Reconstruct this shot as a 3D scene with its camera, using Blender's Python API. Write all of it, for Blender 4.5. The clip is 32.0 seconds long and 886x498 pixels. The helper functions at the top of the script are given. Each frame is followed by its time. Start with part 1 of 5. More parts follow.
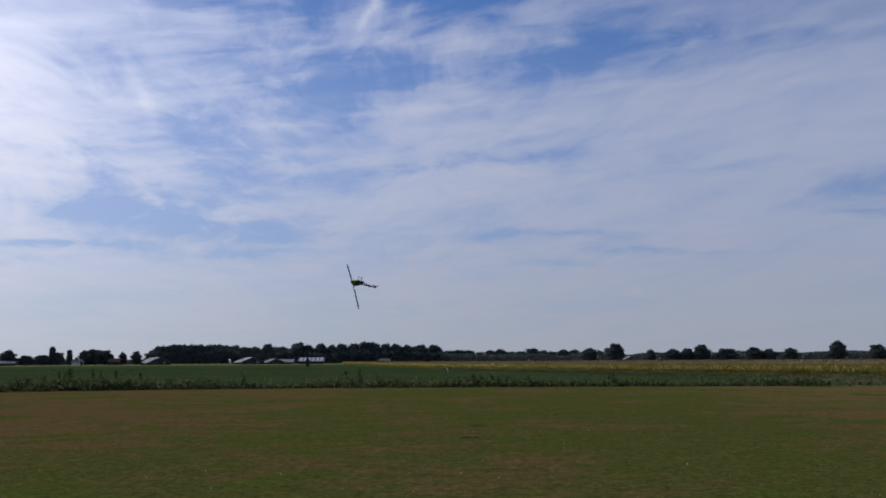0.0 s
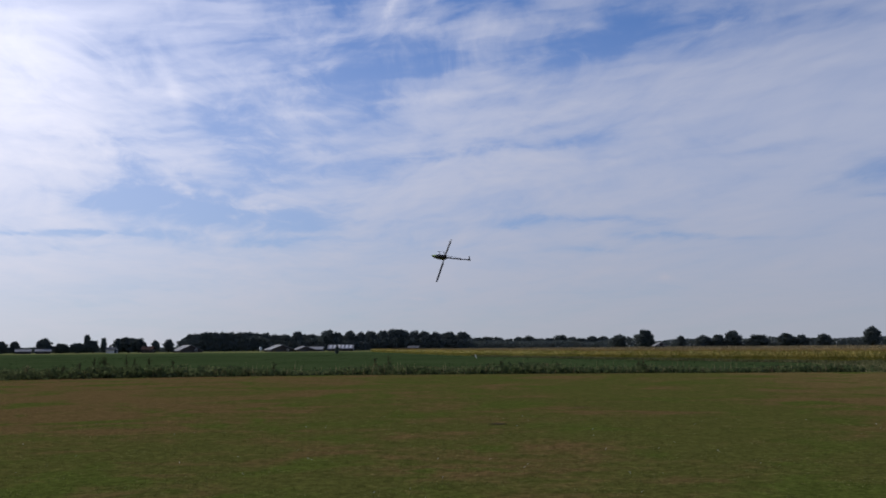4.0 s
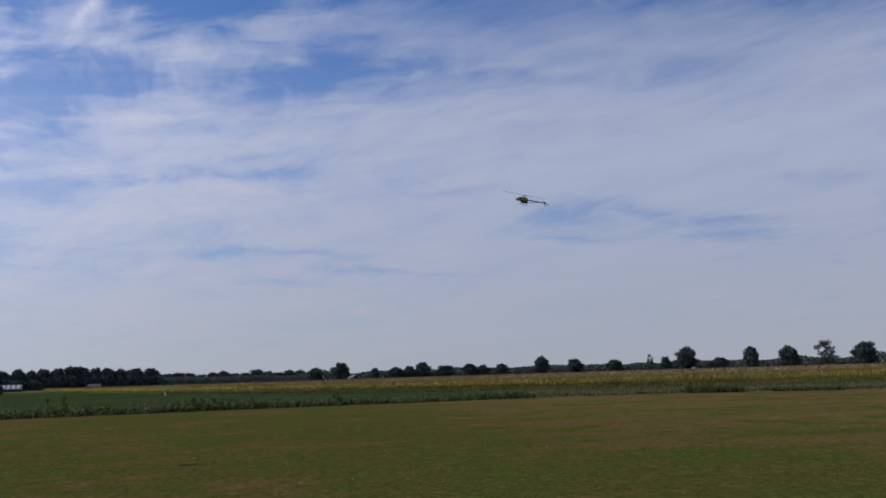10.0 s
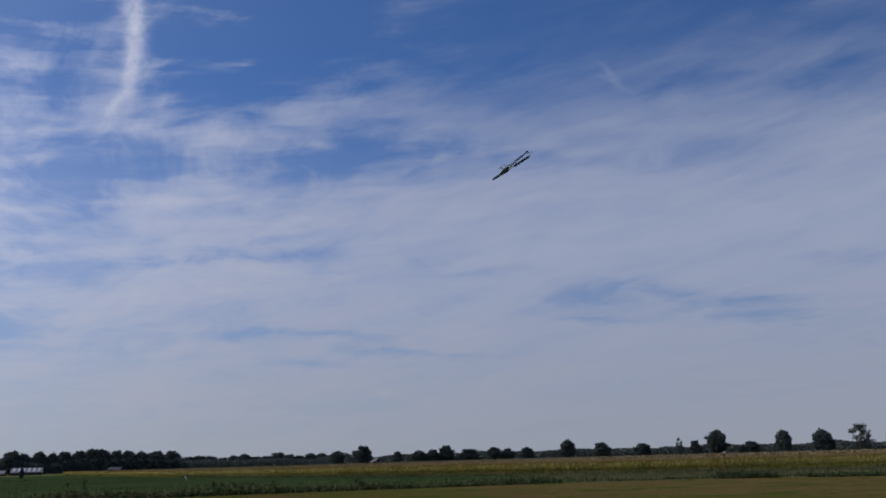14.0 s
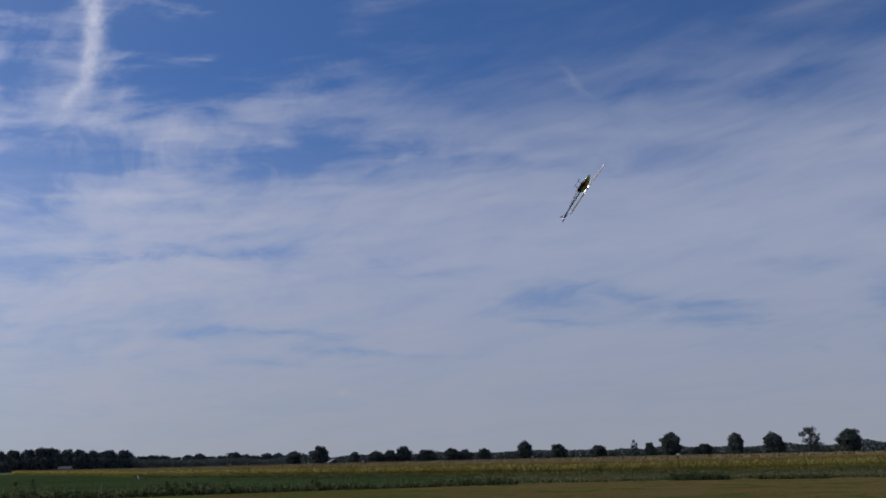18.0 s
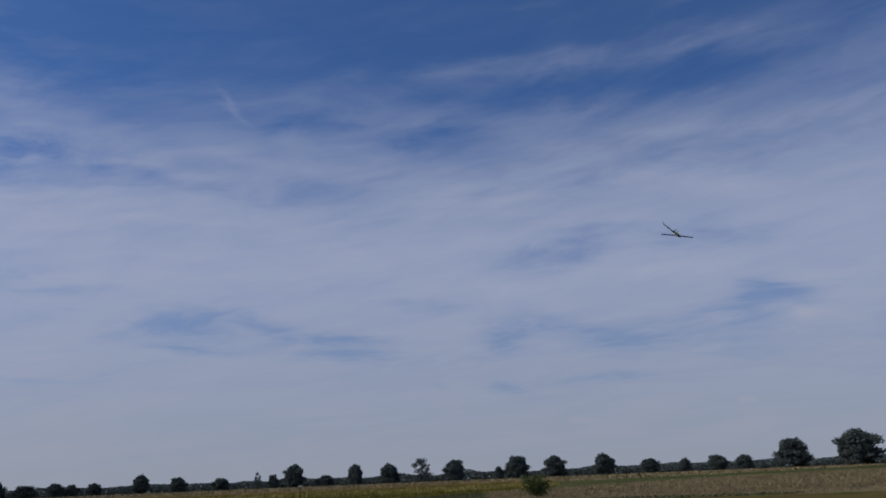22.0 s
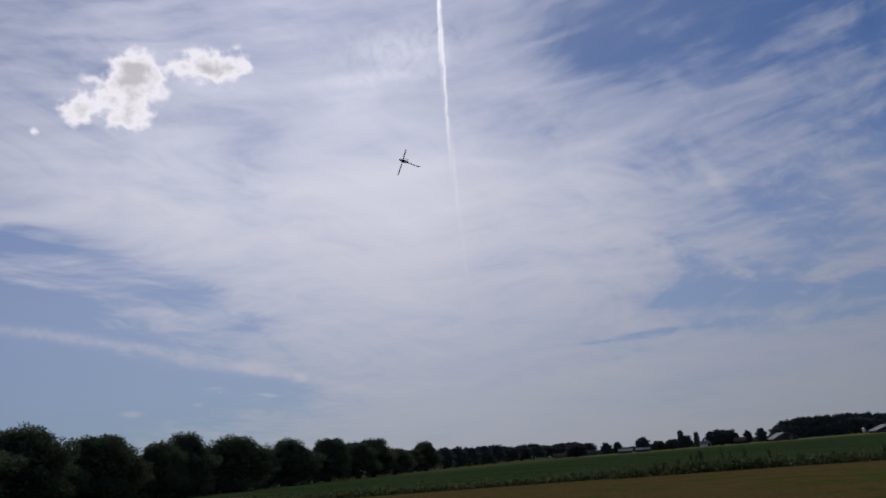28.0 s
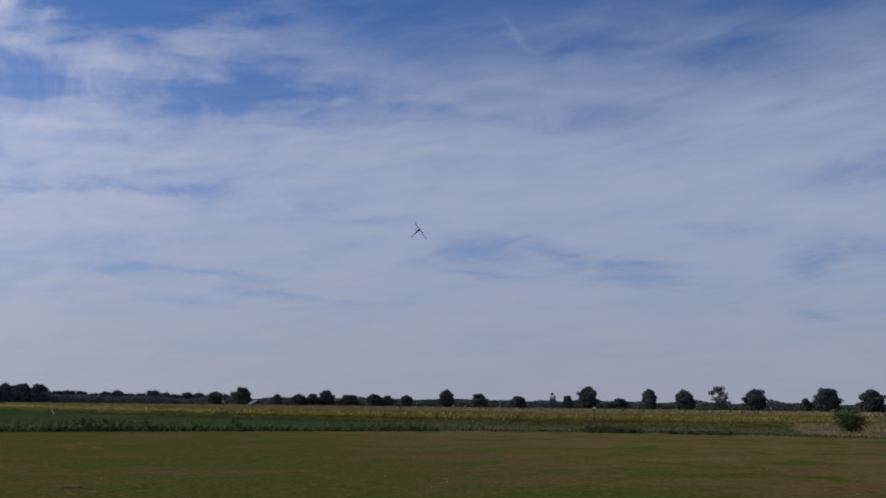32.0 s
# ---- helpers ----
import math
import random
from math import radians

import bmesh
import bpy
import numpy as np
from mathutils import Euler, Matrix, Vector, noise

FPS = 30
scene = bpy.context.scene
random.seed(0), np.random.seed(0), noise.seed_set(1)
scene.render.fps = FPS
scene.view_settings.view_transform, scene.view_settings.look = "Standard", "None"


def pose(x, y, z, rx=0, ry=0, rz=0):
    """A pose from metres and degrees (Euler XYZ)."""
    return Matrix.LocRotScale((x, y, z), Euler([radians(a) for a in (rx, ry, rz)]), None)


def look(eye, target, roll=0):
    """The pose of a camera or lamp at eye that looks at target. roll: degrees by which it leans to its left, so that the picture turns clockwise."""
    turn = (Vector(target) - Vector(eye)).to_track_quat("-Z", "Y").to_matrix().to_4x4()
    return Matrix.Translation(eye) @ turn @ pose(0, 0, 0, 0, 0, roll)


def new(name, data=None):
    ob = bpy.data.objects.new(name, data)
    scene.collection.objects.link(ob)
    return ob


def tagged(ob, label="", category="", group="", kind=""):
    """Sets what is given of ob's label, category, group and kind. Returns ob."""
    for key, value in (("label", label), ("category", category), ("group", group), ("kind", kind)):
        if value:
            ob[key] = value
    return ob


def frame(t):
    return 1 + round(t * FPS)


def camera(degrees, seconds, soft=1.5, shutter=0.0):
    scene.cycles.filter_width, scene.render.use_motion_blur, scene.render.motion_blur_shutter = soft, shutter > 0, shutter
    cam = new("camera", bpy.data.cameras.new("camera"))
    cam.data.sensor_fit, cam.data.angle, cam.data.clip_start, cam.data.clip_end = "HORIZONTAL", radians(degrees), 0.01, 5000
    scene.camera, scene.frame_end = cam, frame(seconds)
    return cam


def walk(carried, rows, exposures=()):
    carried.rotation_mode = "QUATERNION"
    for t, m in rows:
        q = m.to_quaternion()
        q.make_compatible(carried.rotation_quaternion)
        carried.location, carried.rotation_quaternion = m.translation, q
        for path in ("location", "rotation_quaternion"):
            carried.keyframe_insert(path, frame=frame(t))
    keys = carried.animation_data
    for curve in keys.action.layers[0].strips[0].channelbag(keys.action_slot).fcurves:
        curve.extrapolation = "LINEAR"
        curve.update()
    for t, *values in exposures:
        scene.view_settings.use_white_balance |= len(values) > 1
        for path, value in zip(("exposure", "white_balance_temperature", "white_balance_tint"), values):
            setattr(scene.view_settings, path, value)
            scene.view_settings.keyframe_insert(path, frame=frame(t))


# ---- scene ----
# ---------------------------------------------------------------- camera
LENS = 55.6
EYE = (0.0, 0.0, 1.65)
cam = camera(LENS, 32.0, soft=1.8)
# seconds, turn to the left, tilt and lean in degrees
walk(cam, [(t, pose(*EYE, 90 + p, r, y)) for t, y, p, r in (
    (0.0, 0.00, 7.52, 0.28), (0.5, -1.99, 8.25, 0.66), (1.0, -9.49, 8.94, 1.28), (1.5, -17.25, 9.00, 1.85),
    (2.0, -21.21, 8.16, 1.73), (2.5, -16.20, 7.21, 0.92), (3.0, -6.44, 6.49, 0.35), (3.5, 2.46, 6.46, -0.02),
    (5.5, -4.96, 7.37, 2.74), (6.0, -8.07, 5.31, 2.16), (6.5, -9.89, 4.15, 1.54), (7.0, -14.27, 3.71, 0.09),
    (7.5, -19.99, 2.81, 0.06), (8.0, -22.73, 4.25, 1.89), (8.5, -22.88, 5.29, 1.94), (9.0, -21.12, 6.53, 2.46),
    (9.5, -19.19, 7.91, 2.29), (10.0, -18.36, 8.53, 1.77), (10.5, -18.04, 9.23, 1.19), (11.0, -17.99, 10.30, 1.04),
    (11.5, -17.82, 11.09, 1.12), (12.0, -17.52, 12.38, 1.59), (12.5, -16.75, 12.63, 1.97), (13.0, -16.26, 12.82, 2.18),
    (13.5, -16.06, 13.92, 1.83), (14.0, -16.78, 14.07, 1.60), (14.5, -18.04, 14.96, 1.51), (16.5, -19.60, 14.37, 0.85),
    (17.0, -19.77, 13.59, 0.89), (17.5, -20.38, 13.60, 1.24), (18.0, -19.60, 14.05, 1.33), (18.5, -16.76, 14.05, 1.09),
    (19.0, -13.00, 13.08, 0.59), (19.5, -9.85, 11.45, 0.37), (20.0, -10.09, 10.50, 0.59), (20.5, -16.56, 11.39, 0.45),
    (21.0, -26.61, 12.97, 1.10), (21.5, -35.79, 14.63, 2.01), (22.0, -44.11, 15.34, 2.33), (22.5, -49.81, 16.09, 2.21),
    (23.0, -53.77, 17.69, 1.88), (23.5, -55.83, 20.91, 1.22), (24.0, -54.55, 24.35, 0.40), (24.5, -50.09, 26.36, -0.10),
    (26.5, -17.02, 9.40, 1.02), (27.0, 2.26, 9.41, 1.91), (27.5, 23.04, 11.42, 3.67), (28.0, 40.28, 14.41, 4.61),
    (28.4, 47.78, 15.31, 4.54), (28.8, 51.47, 15.06, 4.06), (29.0, 49.18, 14.01, 3.36), (29.5, 38.86, 12.34, 2.46),
    (30.0, 23.31, 11.36, 0.59), (30.5, 7.37, 10.18, 0.06), (31.0, -6.15, 9.38, -0.30), (31.5, -15.18, 9.23, 0.20),
    (32.0, -24.79, 10.55, -0.63))],
     exposures=((0, 0.02, 6500, 10), (1, -0.04, 6500, 10), (2, -0.04, 6500, 10), (3, 0.22, 6600, 10), (5.8, 0, 6700, 10), (6.3, 0.1, 6850, 10), (7, 0.38, 6900, 10), (8, 0.3, 6900, 10),
                (9, 0.28, 6850, 10), (11, 0, 6560, 10), (13, -0.13, 6500, 10), (20, -0.12, 6500, 10), (21, -0.17, 6380, 10), (23, 0, 6380, 10), (24, 0.2, 6380, 10), (24.5, 0.2, 6380, 10),
                (26.5, 0.15, 6800, 10), (27, 0.22, 6850, 10), (28, -0.68, 6550, 10), (30, -0.88, 6500, 10), (30.5, -0.38, 6600, 10), (31, -0.38, 6550, 10), (32, -0.02, 6500, 10)))

# ---------------------------------------------------------------- sky and sun
SUN_AZ, SUN_EL = 48.0, 41.0          # degrees to the left of +y, and up


class Graph:
    """Short hand for a node tree."""

    def __init__(self, tree):
        self.tree = tree

    def node(self, kind, **values):
        n = self.tree.nodes.new(kind)
        if "data_type" in values:
            n.data_type = values["data_type"]
        if "operation" in values:
            n.operation = values["operation"]
        if "blend_type" in values:
            n.blend_type = values["blend_type"]
        return n

    def put(self, socket, value):
        if hasattr(value, "is_output"):
            self.tree.links.new(value, socket)
        else:
            socket.default_value = value

    def math(self, op, a, b=0.0, c=0.0, clamp=False):
        n = self.node("ShaderNodeMath", operation=op)
        n.use_clamp = clamp
        for s, v in zip(n.inputs, (a, b, c)):
            self.put(s, v)
        return n.outputs[0]

    def vec(self, x, y, z=0.0):
        n = self.node("ShaderNodeCombineXYZ")
        for s, v in zip(n.inputs, (x, y, z)):
            self.put(s, v)
        return n.outputs[0]

    def noise(self, at, scale, detail=4.0, rough=0.55, warp=0.0):
        n = self.node("ShaderNodeTexNoise")
        self.put(n.inputs["Vector"], at)
        for key, v in (("Scale", scale), ("Detail", detail), ("Roughness", rough), ("Distortion", warp)):
            n.inputs[key].default_value = v
        return n.outputs[0], n.outputs[1]

    def ramp(self, value, lo, hi, a=0.0, b=1.0, smooth=True):
        n = self.node("ShaderNodeMapRange")
        n.interpolation_type = "SMOOTHSTEP" if smooth else "LINEAR"
        n.clamp = True
        for s, v in zip(n.inputs, (value, lo, hi, a, b)):
            self.put(s, v)
        return n.outputs[0]

    def mix(self, f, a, b, blend="MIX"):
        n = self.node("ShaderNodeMix", data_type="RGBA", blend_type=blend)
        self.put(n.inputs[0], f)
        for s, v in ((n.inputs[6], a), (n.inputs[7], b)):
            self.put(s, v if hasattr(v, "is_output") else (*v, 1.0))
        return n.outputs[2]


def stroke_group():
    """One soft streak: a bell round (u0, v0), leaning by the angle whose cosine and sine are given."""
    tree = bpy.data.node_groups.new("streak", "ShaderNodeTree")
    for name in ("sum", "u", "v", "u0", "v0", "iu", "iv", "c", "s", "amount"):
        tree.interface.new_socket(name, in_out="INPUT", socket_type="NodeSocketFloat")
    tree.interface.new_socket("sum", in_out="OUTPUT", socket_type="NodeSocketFloat")
    g = Graph(tree)
    i = tree.nodes.new("NodeGroupInput").outputs
    o = tree.nodes.new("NodeGroupOutput")
    du, dv = g.math("SUBTRACT", i["u"], i["u0"]), g.math("SUBTRACT", i["v"], i["v0"])
    a = g.math("ADD", g.math("MULTIPLY", du, i["c"]), g.math("MULTIPLY", dv, i["s"]))
    b = g.math("SUBTRACT", g.math("MULTIPLY", dv, i["c"]), g.math("MULTIPLY", du, i["s"]))
    a, b = g.math("MULTIPLY", a, i["iu"]), g.math("MULTIPLY", b, i["iv"])
    d = g.math("ADD", g.math("MULTIPLY", a, a), g.math("MULTIPLY", b, b))
    bell = g.math("POWER", 2.718, g.math("MULTIPLY", d, -1.0))
    g.put(o.inputs["sum"], g.math("MULTIPLY_ADD", bell, i["amount"], i["sum"]))
    return tree


def build_world():
    world = bpy.data.worlds.new("sky")
    scene.world = world
    world.use_nodes = True
    tree = world.node_tree
    tree.nodes.clear()
    g = Graph(tree)
    d = g.node("ShaderNodeTexCoord").outputs["Generated"]
    xyz = g.node("ShaderNodeSeparateXYZ")
    g.put(xyz.inputs[0], d)
    x, y, z = xyz.outputs
    u = g.math("MULTIPLY", g.math("ARCTAN2", g.math("MULTIPLY", x, -1.0), y), 57.2958)
    v = g.math("MULTIPLY", g.math("ARCSINE", z), 57.2958)
    flat = g.vec(g.math("MULTIPLY", u, 0.02), g.math("MULTIPLY", v, 0.075))
    # wind-torn edges: the streaks are read at places shifted by noise
    _, torn = g.noise(flat, 2.6, 6.0, 0.6)
    tc = g.node("ShaderNodeSeparateColor")
    g.put(tc.inputs[0], torn)
    _, torn2 = g.noise(g.vec(g.math("MULTIPLY", u, 0.08), g.math("MULTIPLY", v, 0.30)), 2.0, 4.0, 0.6)
    tc2 = g.node("ShaderNodeSeparateColor")
    g.put(tc2.inputs[0], torn2)
    uw = g.math("ADD", u, g.math("MULTIPLY_ADD", tc.outputs[0], 6.0, -3.0))
    vw = g.math("ADD", v, g.math("MULTIPLY_ADD", tc.outputs[1], 2.6, -1.3))
    vw = g.math("ADD", vw, g.math("MULTIPLY_ADD", tc2.outputs[1], 1.1, -0.55))
    group = stroke_group()

    def streaks(total, uu, vv, rows):
        for u0, v0, wu, wv, lean, amount in rows:
            n = tree.nodes.new("ShaderNodeGroup")
            n.node_tree = group
            c, s = math.cos(radians(lean)), math.sin(radians(lean))
            for key, value in (("sum", total), ("u", uu), ("v", vv), ("u0", u0), ("v0", v0), ("iu", 1 / wu), ("iv", 1 / wv),
                               ("c", c), ("s", s), ("amount", amount)):
                g.put(n.inputs[key], value)
            total = n.outputs[0]
        return total

    def holes(total, uu, vv, rows):
        return streaks(total, uu, vv, [(u0, v0, 1.15 * wu, 1.35 * wv, lean, amount) for u0, v0, wu, wv, lean, amount in rows])

    # cloud strokes and blue gaps, where they stand in the sky
    wisps, gaps = 0.0, 0.0
    wisps = streaks(wisps, uw, vw, ((62.0, 22.5, 9.0, 6.0, 0, 0.75),))
    gaps = holes(gaps, uw, vw, ((15.0, 14.5, 11.0, 7.0, 0, 0.20), (70.0, 12.0, 15.0, 9.0, 0, 0.30), (-24.0, 25.0, 22.0, 4.0, -4, 0.12), (70.0, 5.0, 17.0, 4.2, 4, 0.62), (73.0, 15.0, 10.0, 5.0, 4, 0.3)))
    # ahead of the pilots' line
    wisps = streaks(wisps, uw, vw, (
        (28.4, 15.4, 5.9, 3.99, 80, 0.60),))
    gaps = holes(gaps, uw, vw, (
        (22.8, 18.2, 1.9, 1.11, 5, 0.30), (22.5, 11.7, 3.5, 1.11, 26, 0.35), (23.6, 9.5, 3.2, 0.80, -0, 0.55), (17.1, 9.2, 4.0, 0.80, 5, 0.50),
        (11.1, 8.4, 3.3, 0.62, -3, 0.40), (13.6, 12.2, 2.7, 1.11, 2, 0.40), (17.3, 15.7, 3.0, 0.97, 16, 0.35), (7.4, 18.2, 4.4, 1.33, -12, 0.50),
        (14.4, 19.7, 3.5, 0.97, -17, 0.30), (7.0, 16.0, 2.2, 0.62, -12, 0.30), (-5.3, 19.9, 5.2, 1.33, -6, 0.40), (2.8, 19.9, 2.6, 1.11, 22, 0.40),
        (-13.3, 20.4, 4.5, 0.97, 0, 0.30),))
    gaps = holes(gaps, uw, vw, (
        (4.6, 12.7, 3.9, 0.44, -5, 0.35), (-4.0, 13.4, 5.6, 0.44, -4, 0.35), (-4.0, 8.6, 2.1, 0.27, -5, 0.50), (-9.6, 8.5, 4.1, 0.22, 5, 0.35),
        (-12.7, 7.2, 2.6, 0.31, 4, 0.40), (-17.1, 6.8, 2.3, 0.18, 5, 0.30), (-8.9, 6.4, 1.6, 0.27, 1, 0.30), (25.9, 7.1, 4.3, 0.22, -1, 0.45),
        (27.0, 6.0, 2.5, 0.22, -2, 0.30), (11.8, 7.3, 4.2, 0.22, -2, 0.30),))
    wisps = streaks(wisps, uw, vw, (
        (27.2, 11.5, 3.2, 0.31, 5, 0.40), (20.3, 10.7, 4.3, 0.27, 7, 0.35), (25.2, 13.3, 1.6, 0.35, 52, 0.30), (20.3, 17.1, 2.1, 0.53, 65, 0.40),
        (4.8, 16.4, 5.4, 0.44, -6, 0.50), (-3.7, 21.2, 2.6, 0.62, -2, 0.40), (-8.0, 21.0, 2.2, 0.35, 11, 0.30), (14.0, 21.5, 3.0, 0.71, -4, 0.30),
        (-1.5, 18.0, 2.9, 0.44, 13, 0.25), (-7.9, 16.4, 6.3, 0.80, -4, 0.25), (-18.8, 17.0, 5.8, 0.89, -9, 0.30), (22.3, 10.0, 1.4, 0.27, 17, 0.30),
        (12.2, 9.7, 4.6, 0.35, -3, 0.30), (-2.0, 11.2, 8.6, 1.11, -6, 0.20),))
    # left of the farm
    wisps = streaks(wisps, uw, vw, (
        (44.0, 24.6, 3.0, 1.33, -11, 0.30), (41.1, 19.9, 6.5, 0.62, -7, 0.35), (33.7, 19.6, 1.8, 0.35, 11, 0.30), (21.6, 23.3, 2.0, 0.80, 65, 0.40),
        (15.9, 22.6, 2.2, 0.97, -7, 0.35), (10.4, 24.5, 3.7, 0.62, -4, 0.20), (40.3, 17.6, 6.6, 7.53, -5, 0.45),))
    gaps = holes(gaps, uw, vw, (
        (51.4, 19.9, 1.5, 1.11, 39, 0.35), (43.8, 21.7, 3.0, 0.62, 1, 0.25), (33.6, 23.4, 3.3, 1.11, 7, 0.25), (26.5, 26.2, 2.8, 1.11, 11, 0.35),
        (47.5, 17.0, 2.2, 0.27, -2, 0.20), (8.7, 23.4, 2.3, 2.66, 6, 0.25), (24.5, 7.3, 4.7, 0.22, -1, 0.50),))
    # towards the sun
    gaps = holes(gaps, uw, vw, (
        (78.6, 20.4, 2.3, 2.66, 50, 0.50), (78.5, 25.2, 2.3, 2.22, 46, 0.30), (69.5, 15.7, 5.3, 0.71, 1, 0.55), (74.9, 14.2, 2.6, 0.66, 3, 0.40),
        (61.8, 14.6, 2.8, 0.62, 14, 0.30), (65.7, 10.9, 3.7, 0.80, 11, 0.50), (56.8, 12.2, 3.2, 0.80, 7, 0.40), (52.5, 9.8, 1.8, 0.62, -10, 0.35),
        (72.1, 8.3, 7.6, 1.99, 13, 0.80), (59.9, 6.1, 6.2, 1.24, 7, 0.70), (75.5, 6.5, 3.5, 1.55, 5, 0.50), (51.4, 5.6, 3.2, 0.62, 11, 0.30),
        (51.7, 22.0, 2.4, 1.99, 46, 0.35), (52.7, 24.7, 4.1, 0.89, 3, 0.25),))
    wisps = streaks(wisps, uw, vw, (
        (77.1, 12.2, 2.1, 0.40, 4, 0.35), (70.3, 10.8, 5.5, 0.40, 13, 0.45), (59.8, 8.7, 6.3, 0.44, 10, 0.35), (48.6, 6.1, 6.4, 0.31, 14, 0.20),
        (67.8, 12.9, 6.0, 0.40, 5, 0.30), (58.4, 10.7, 2.3, 0.40, 8, 0.30), (68.7, 16.5, 3.6, 0.44, -4, 0.20), (44.0, 25.7, 4.1, 1.77, -14, 0.35),
        (44.3, 23.3, 2.0, 0.44, 0, 0.25), (35.3, 19.9, 2.1, 0.35, 9, 0.30), (40.4, 20.1, 3.1, 0.62, 1, 0.20), (43.9, 15.5, 10.8, 7.53, 8, 0.40),
        (56.6, 16.5, 3.3, 1.77, 10, 0.25), (71.1, 25.9, 4.4, 2.66, 21, 0.30),))
    wisps = streaks(wisps, uw, vw, (
        (26.5, 11.8, 4.9, 0.31, 6, 0.35), (25.2, 13.9, 1.6, 0.35, 48, 0.30),))
    gaps = holes(gaps, uw, vw, (
        (30.5, 22.3, 3.5, 0.89, -2, 0.25), (29.5, 17.2, 2.6, 0.44, -3, 0.15), (24.7, 19.5, 1.8, 1.33, 45, 0.30), (26.8, 26.3, 6.0, 1.33, 12, 0.20),))
    # over the maize
    wisps = streaks(wisps, uw, vw, (
        (11.6, 24.2, 1.7, 0.27, -22, 0.25), (9.4, 20.6, 3.7, 0.44, -12, 0.40), (3.1, 21.1, 3.2, 0.40, 0, 0.35), (-4.5, 21.6, 3.6, 0.53, -14, 0.35),
        (-10.5, 24.3, 4.2, 0.80, -12, 0.40), (-8.9, 21.0, 1.3, 0.22, 5, 0.30), (0.3, 19.6, 1.0, 0.31, 7, 0.25),))
    gaps = holes(gaps, uw, vw, (
        (-0.2, 25.4, 3.4, 3.54, 54, 0.25), (9.5, 23.0, 2.1, 1.11, 7, 0.20), (-1.3, 25.5, 4.3, 2.22, -7, 0.20), (-15.0, 21.2, 5.4, 0.80, -3, 0.35),
        (-7.8, 19.5, 6.2, 0.53, -7, 0.40),))
    wisps = streaks(wisps, uw, vw, (
        (7.1, 17.4, 3.8, 0.27, -7, 0.30), (-2.4, 17.3, 5.9, 0.44, -6, 0.25), (-20.7, 20.7, 4.5, 0.27, -6, 0.35), (-17.7, 18.5, 4.0, 0.53, -4, 0.20),
        (-3.9, 15.3, 3.4, 0.53, -5, 0.30),))
    gaps = holes(gaps, uw, vw, (
        (4.6, 18.7, 3.3, 0.44, -5, 0.30), (10.0, 17.9, 2.7, 0.62, -6, 0.30),))
    # over the dry meadow
    gaps = holes(gaps, uw, vw, (
        (-27.5, 10.7, 3.5, 0.80, -5, 0.60), (-27.9, 8.7, 1.9, 0.31, 6, 0.40), (-32.7, 10.4, 2.2, 0.35, 10, 0.30), (-36.7, 9.2, 3.2, 0.40, 4, 0.50),
        (-37.6, 8.0, 3.4, 0.31, 6, 0.40), (-19.2, 12.5, 3.5, 0.27, -2, 0.20), (-43.1, 11.7, 2.8, 0.27, 2, 0.20), (-48.1, 9.1, 1.7, 0.97, -3, 0.50),
        (-51.3, 9.9, 2.2, 0.53, 7, 0.40), (-56.2, 8.5, 2.9, 0.71, 1, 0.35), (-62.5, 8.9, 3.9, 1.11, -2, 0.35), (-49.3, 5.7, 1.2, 0.35, 11, 0.40),
        (-54.5, 6.0, 3.3, 0.27, -1, 0.30), (-44.4, 5.9, 0.8, 0.18, 11, 0.20),))
    wisps = streaks(wisps, uw, vw, (
        (-59.3, 13.0, 5.7, 0.62, 3, 0.30), (-58.5, 10.4, 3.3, 0.44, -4, 0.20), (-48.8, 19.2, 6.5, 1.33, 4, 0.35), (-61.0, 18.6, 6.9, 0.89, 16, 0.30),
        (-34.8, 16.3, 8.8, 2.22, 1, 0.20), (-49.3, 12.2, 3.2, 0.89, 12, 0.20),))
    gaps = holes(gaps, uw, vw, (
        (-52.7, 14.5, 3.3, 0.62, -1, 0.40), (-55.3, 15.9, 3.0, 0.35, 3, 0.30), (-63.3, 14.5, 4.0, 0.53, 6, 0.35), (-65.3, 11.2, 1.2, 1.11, 8, 0.30),
        (-18.8, 20.9, 3.7, 0.62, 8, 0.30), (-24.6, 20.3, 1.1, 0.44, 8, 0.30), (-29.0, 19.4, 2.0, 0.44, 2, 0.30), (-35.0, 19.7, 2.5, 0.44, -4, 0.30),))
    wisps = streaks(wisps, uw, vw, (
        (-29.2, 21.9, 1.8, 0.62, -4, 0.35), (-28.0, 20.3, 1.3, 0.27, -5, 0.30), (-33.6, 21.2, 3.1, 0.44, 4, 0.30), (-30.2, 24.7, 1.2, 0.22, 23, 0.25),
        (-43.7, 24.1, 3.2, 0.27, -5, 0.20), (-46.2, 27.1, 4.4, 0.97, -5, 0.45), (-55.1, 27.3, 3.3, 0.97, -1, 0.50), (-62.0, 26.7, 4.4, 0.80, 5, 0.25),
        (-63.4, 22.0, 4.9, 0.62, 3, 0.25),))
    gaps = holes(gaps, uw, vw, (
        (-44.2, 22.5, 3.4, 0.80, -3, 0.35), (-36.8, 23.8, 4.8, 0.66, 4, 0.30), (-52.4, 25.3, 5.4, 0.80, 3, 0.25), (-64.0, 24.8, 5.1, 1.11, 6, 0.30),
        (-57.9, 21.8, 3.1, 0.53, 13, 0.20),))
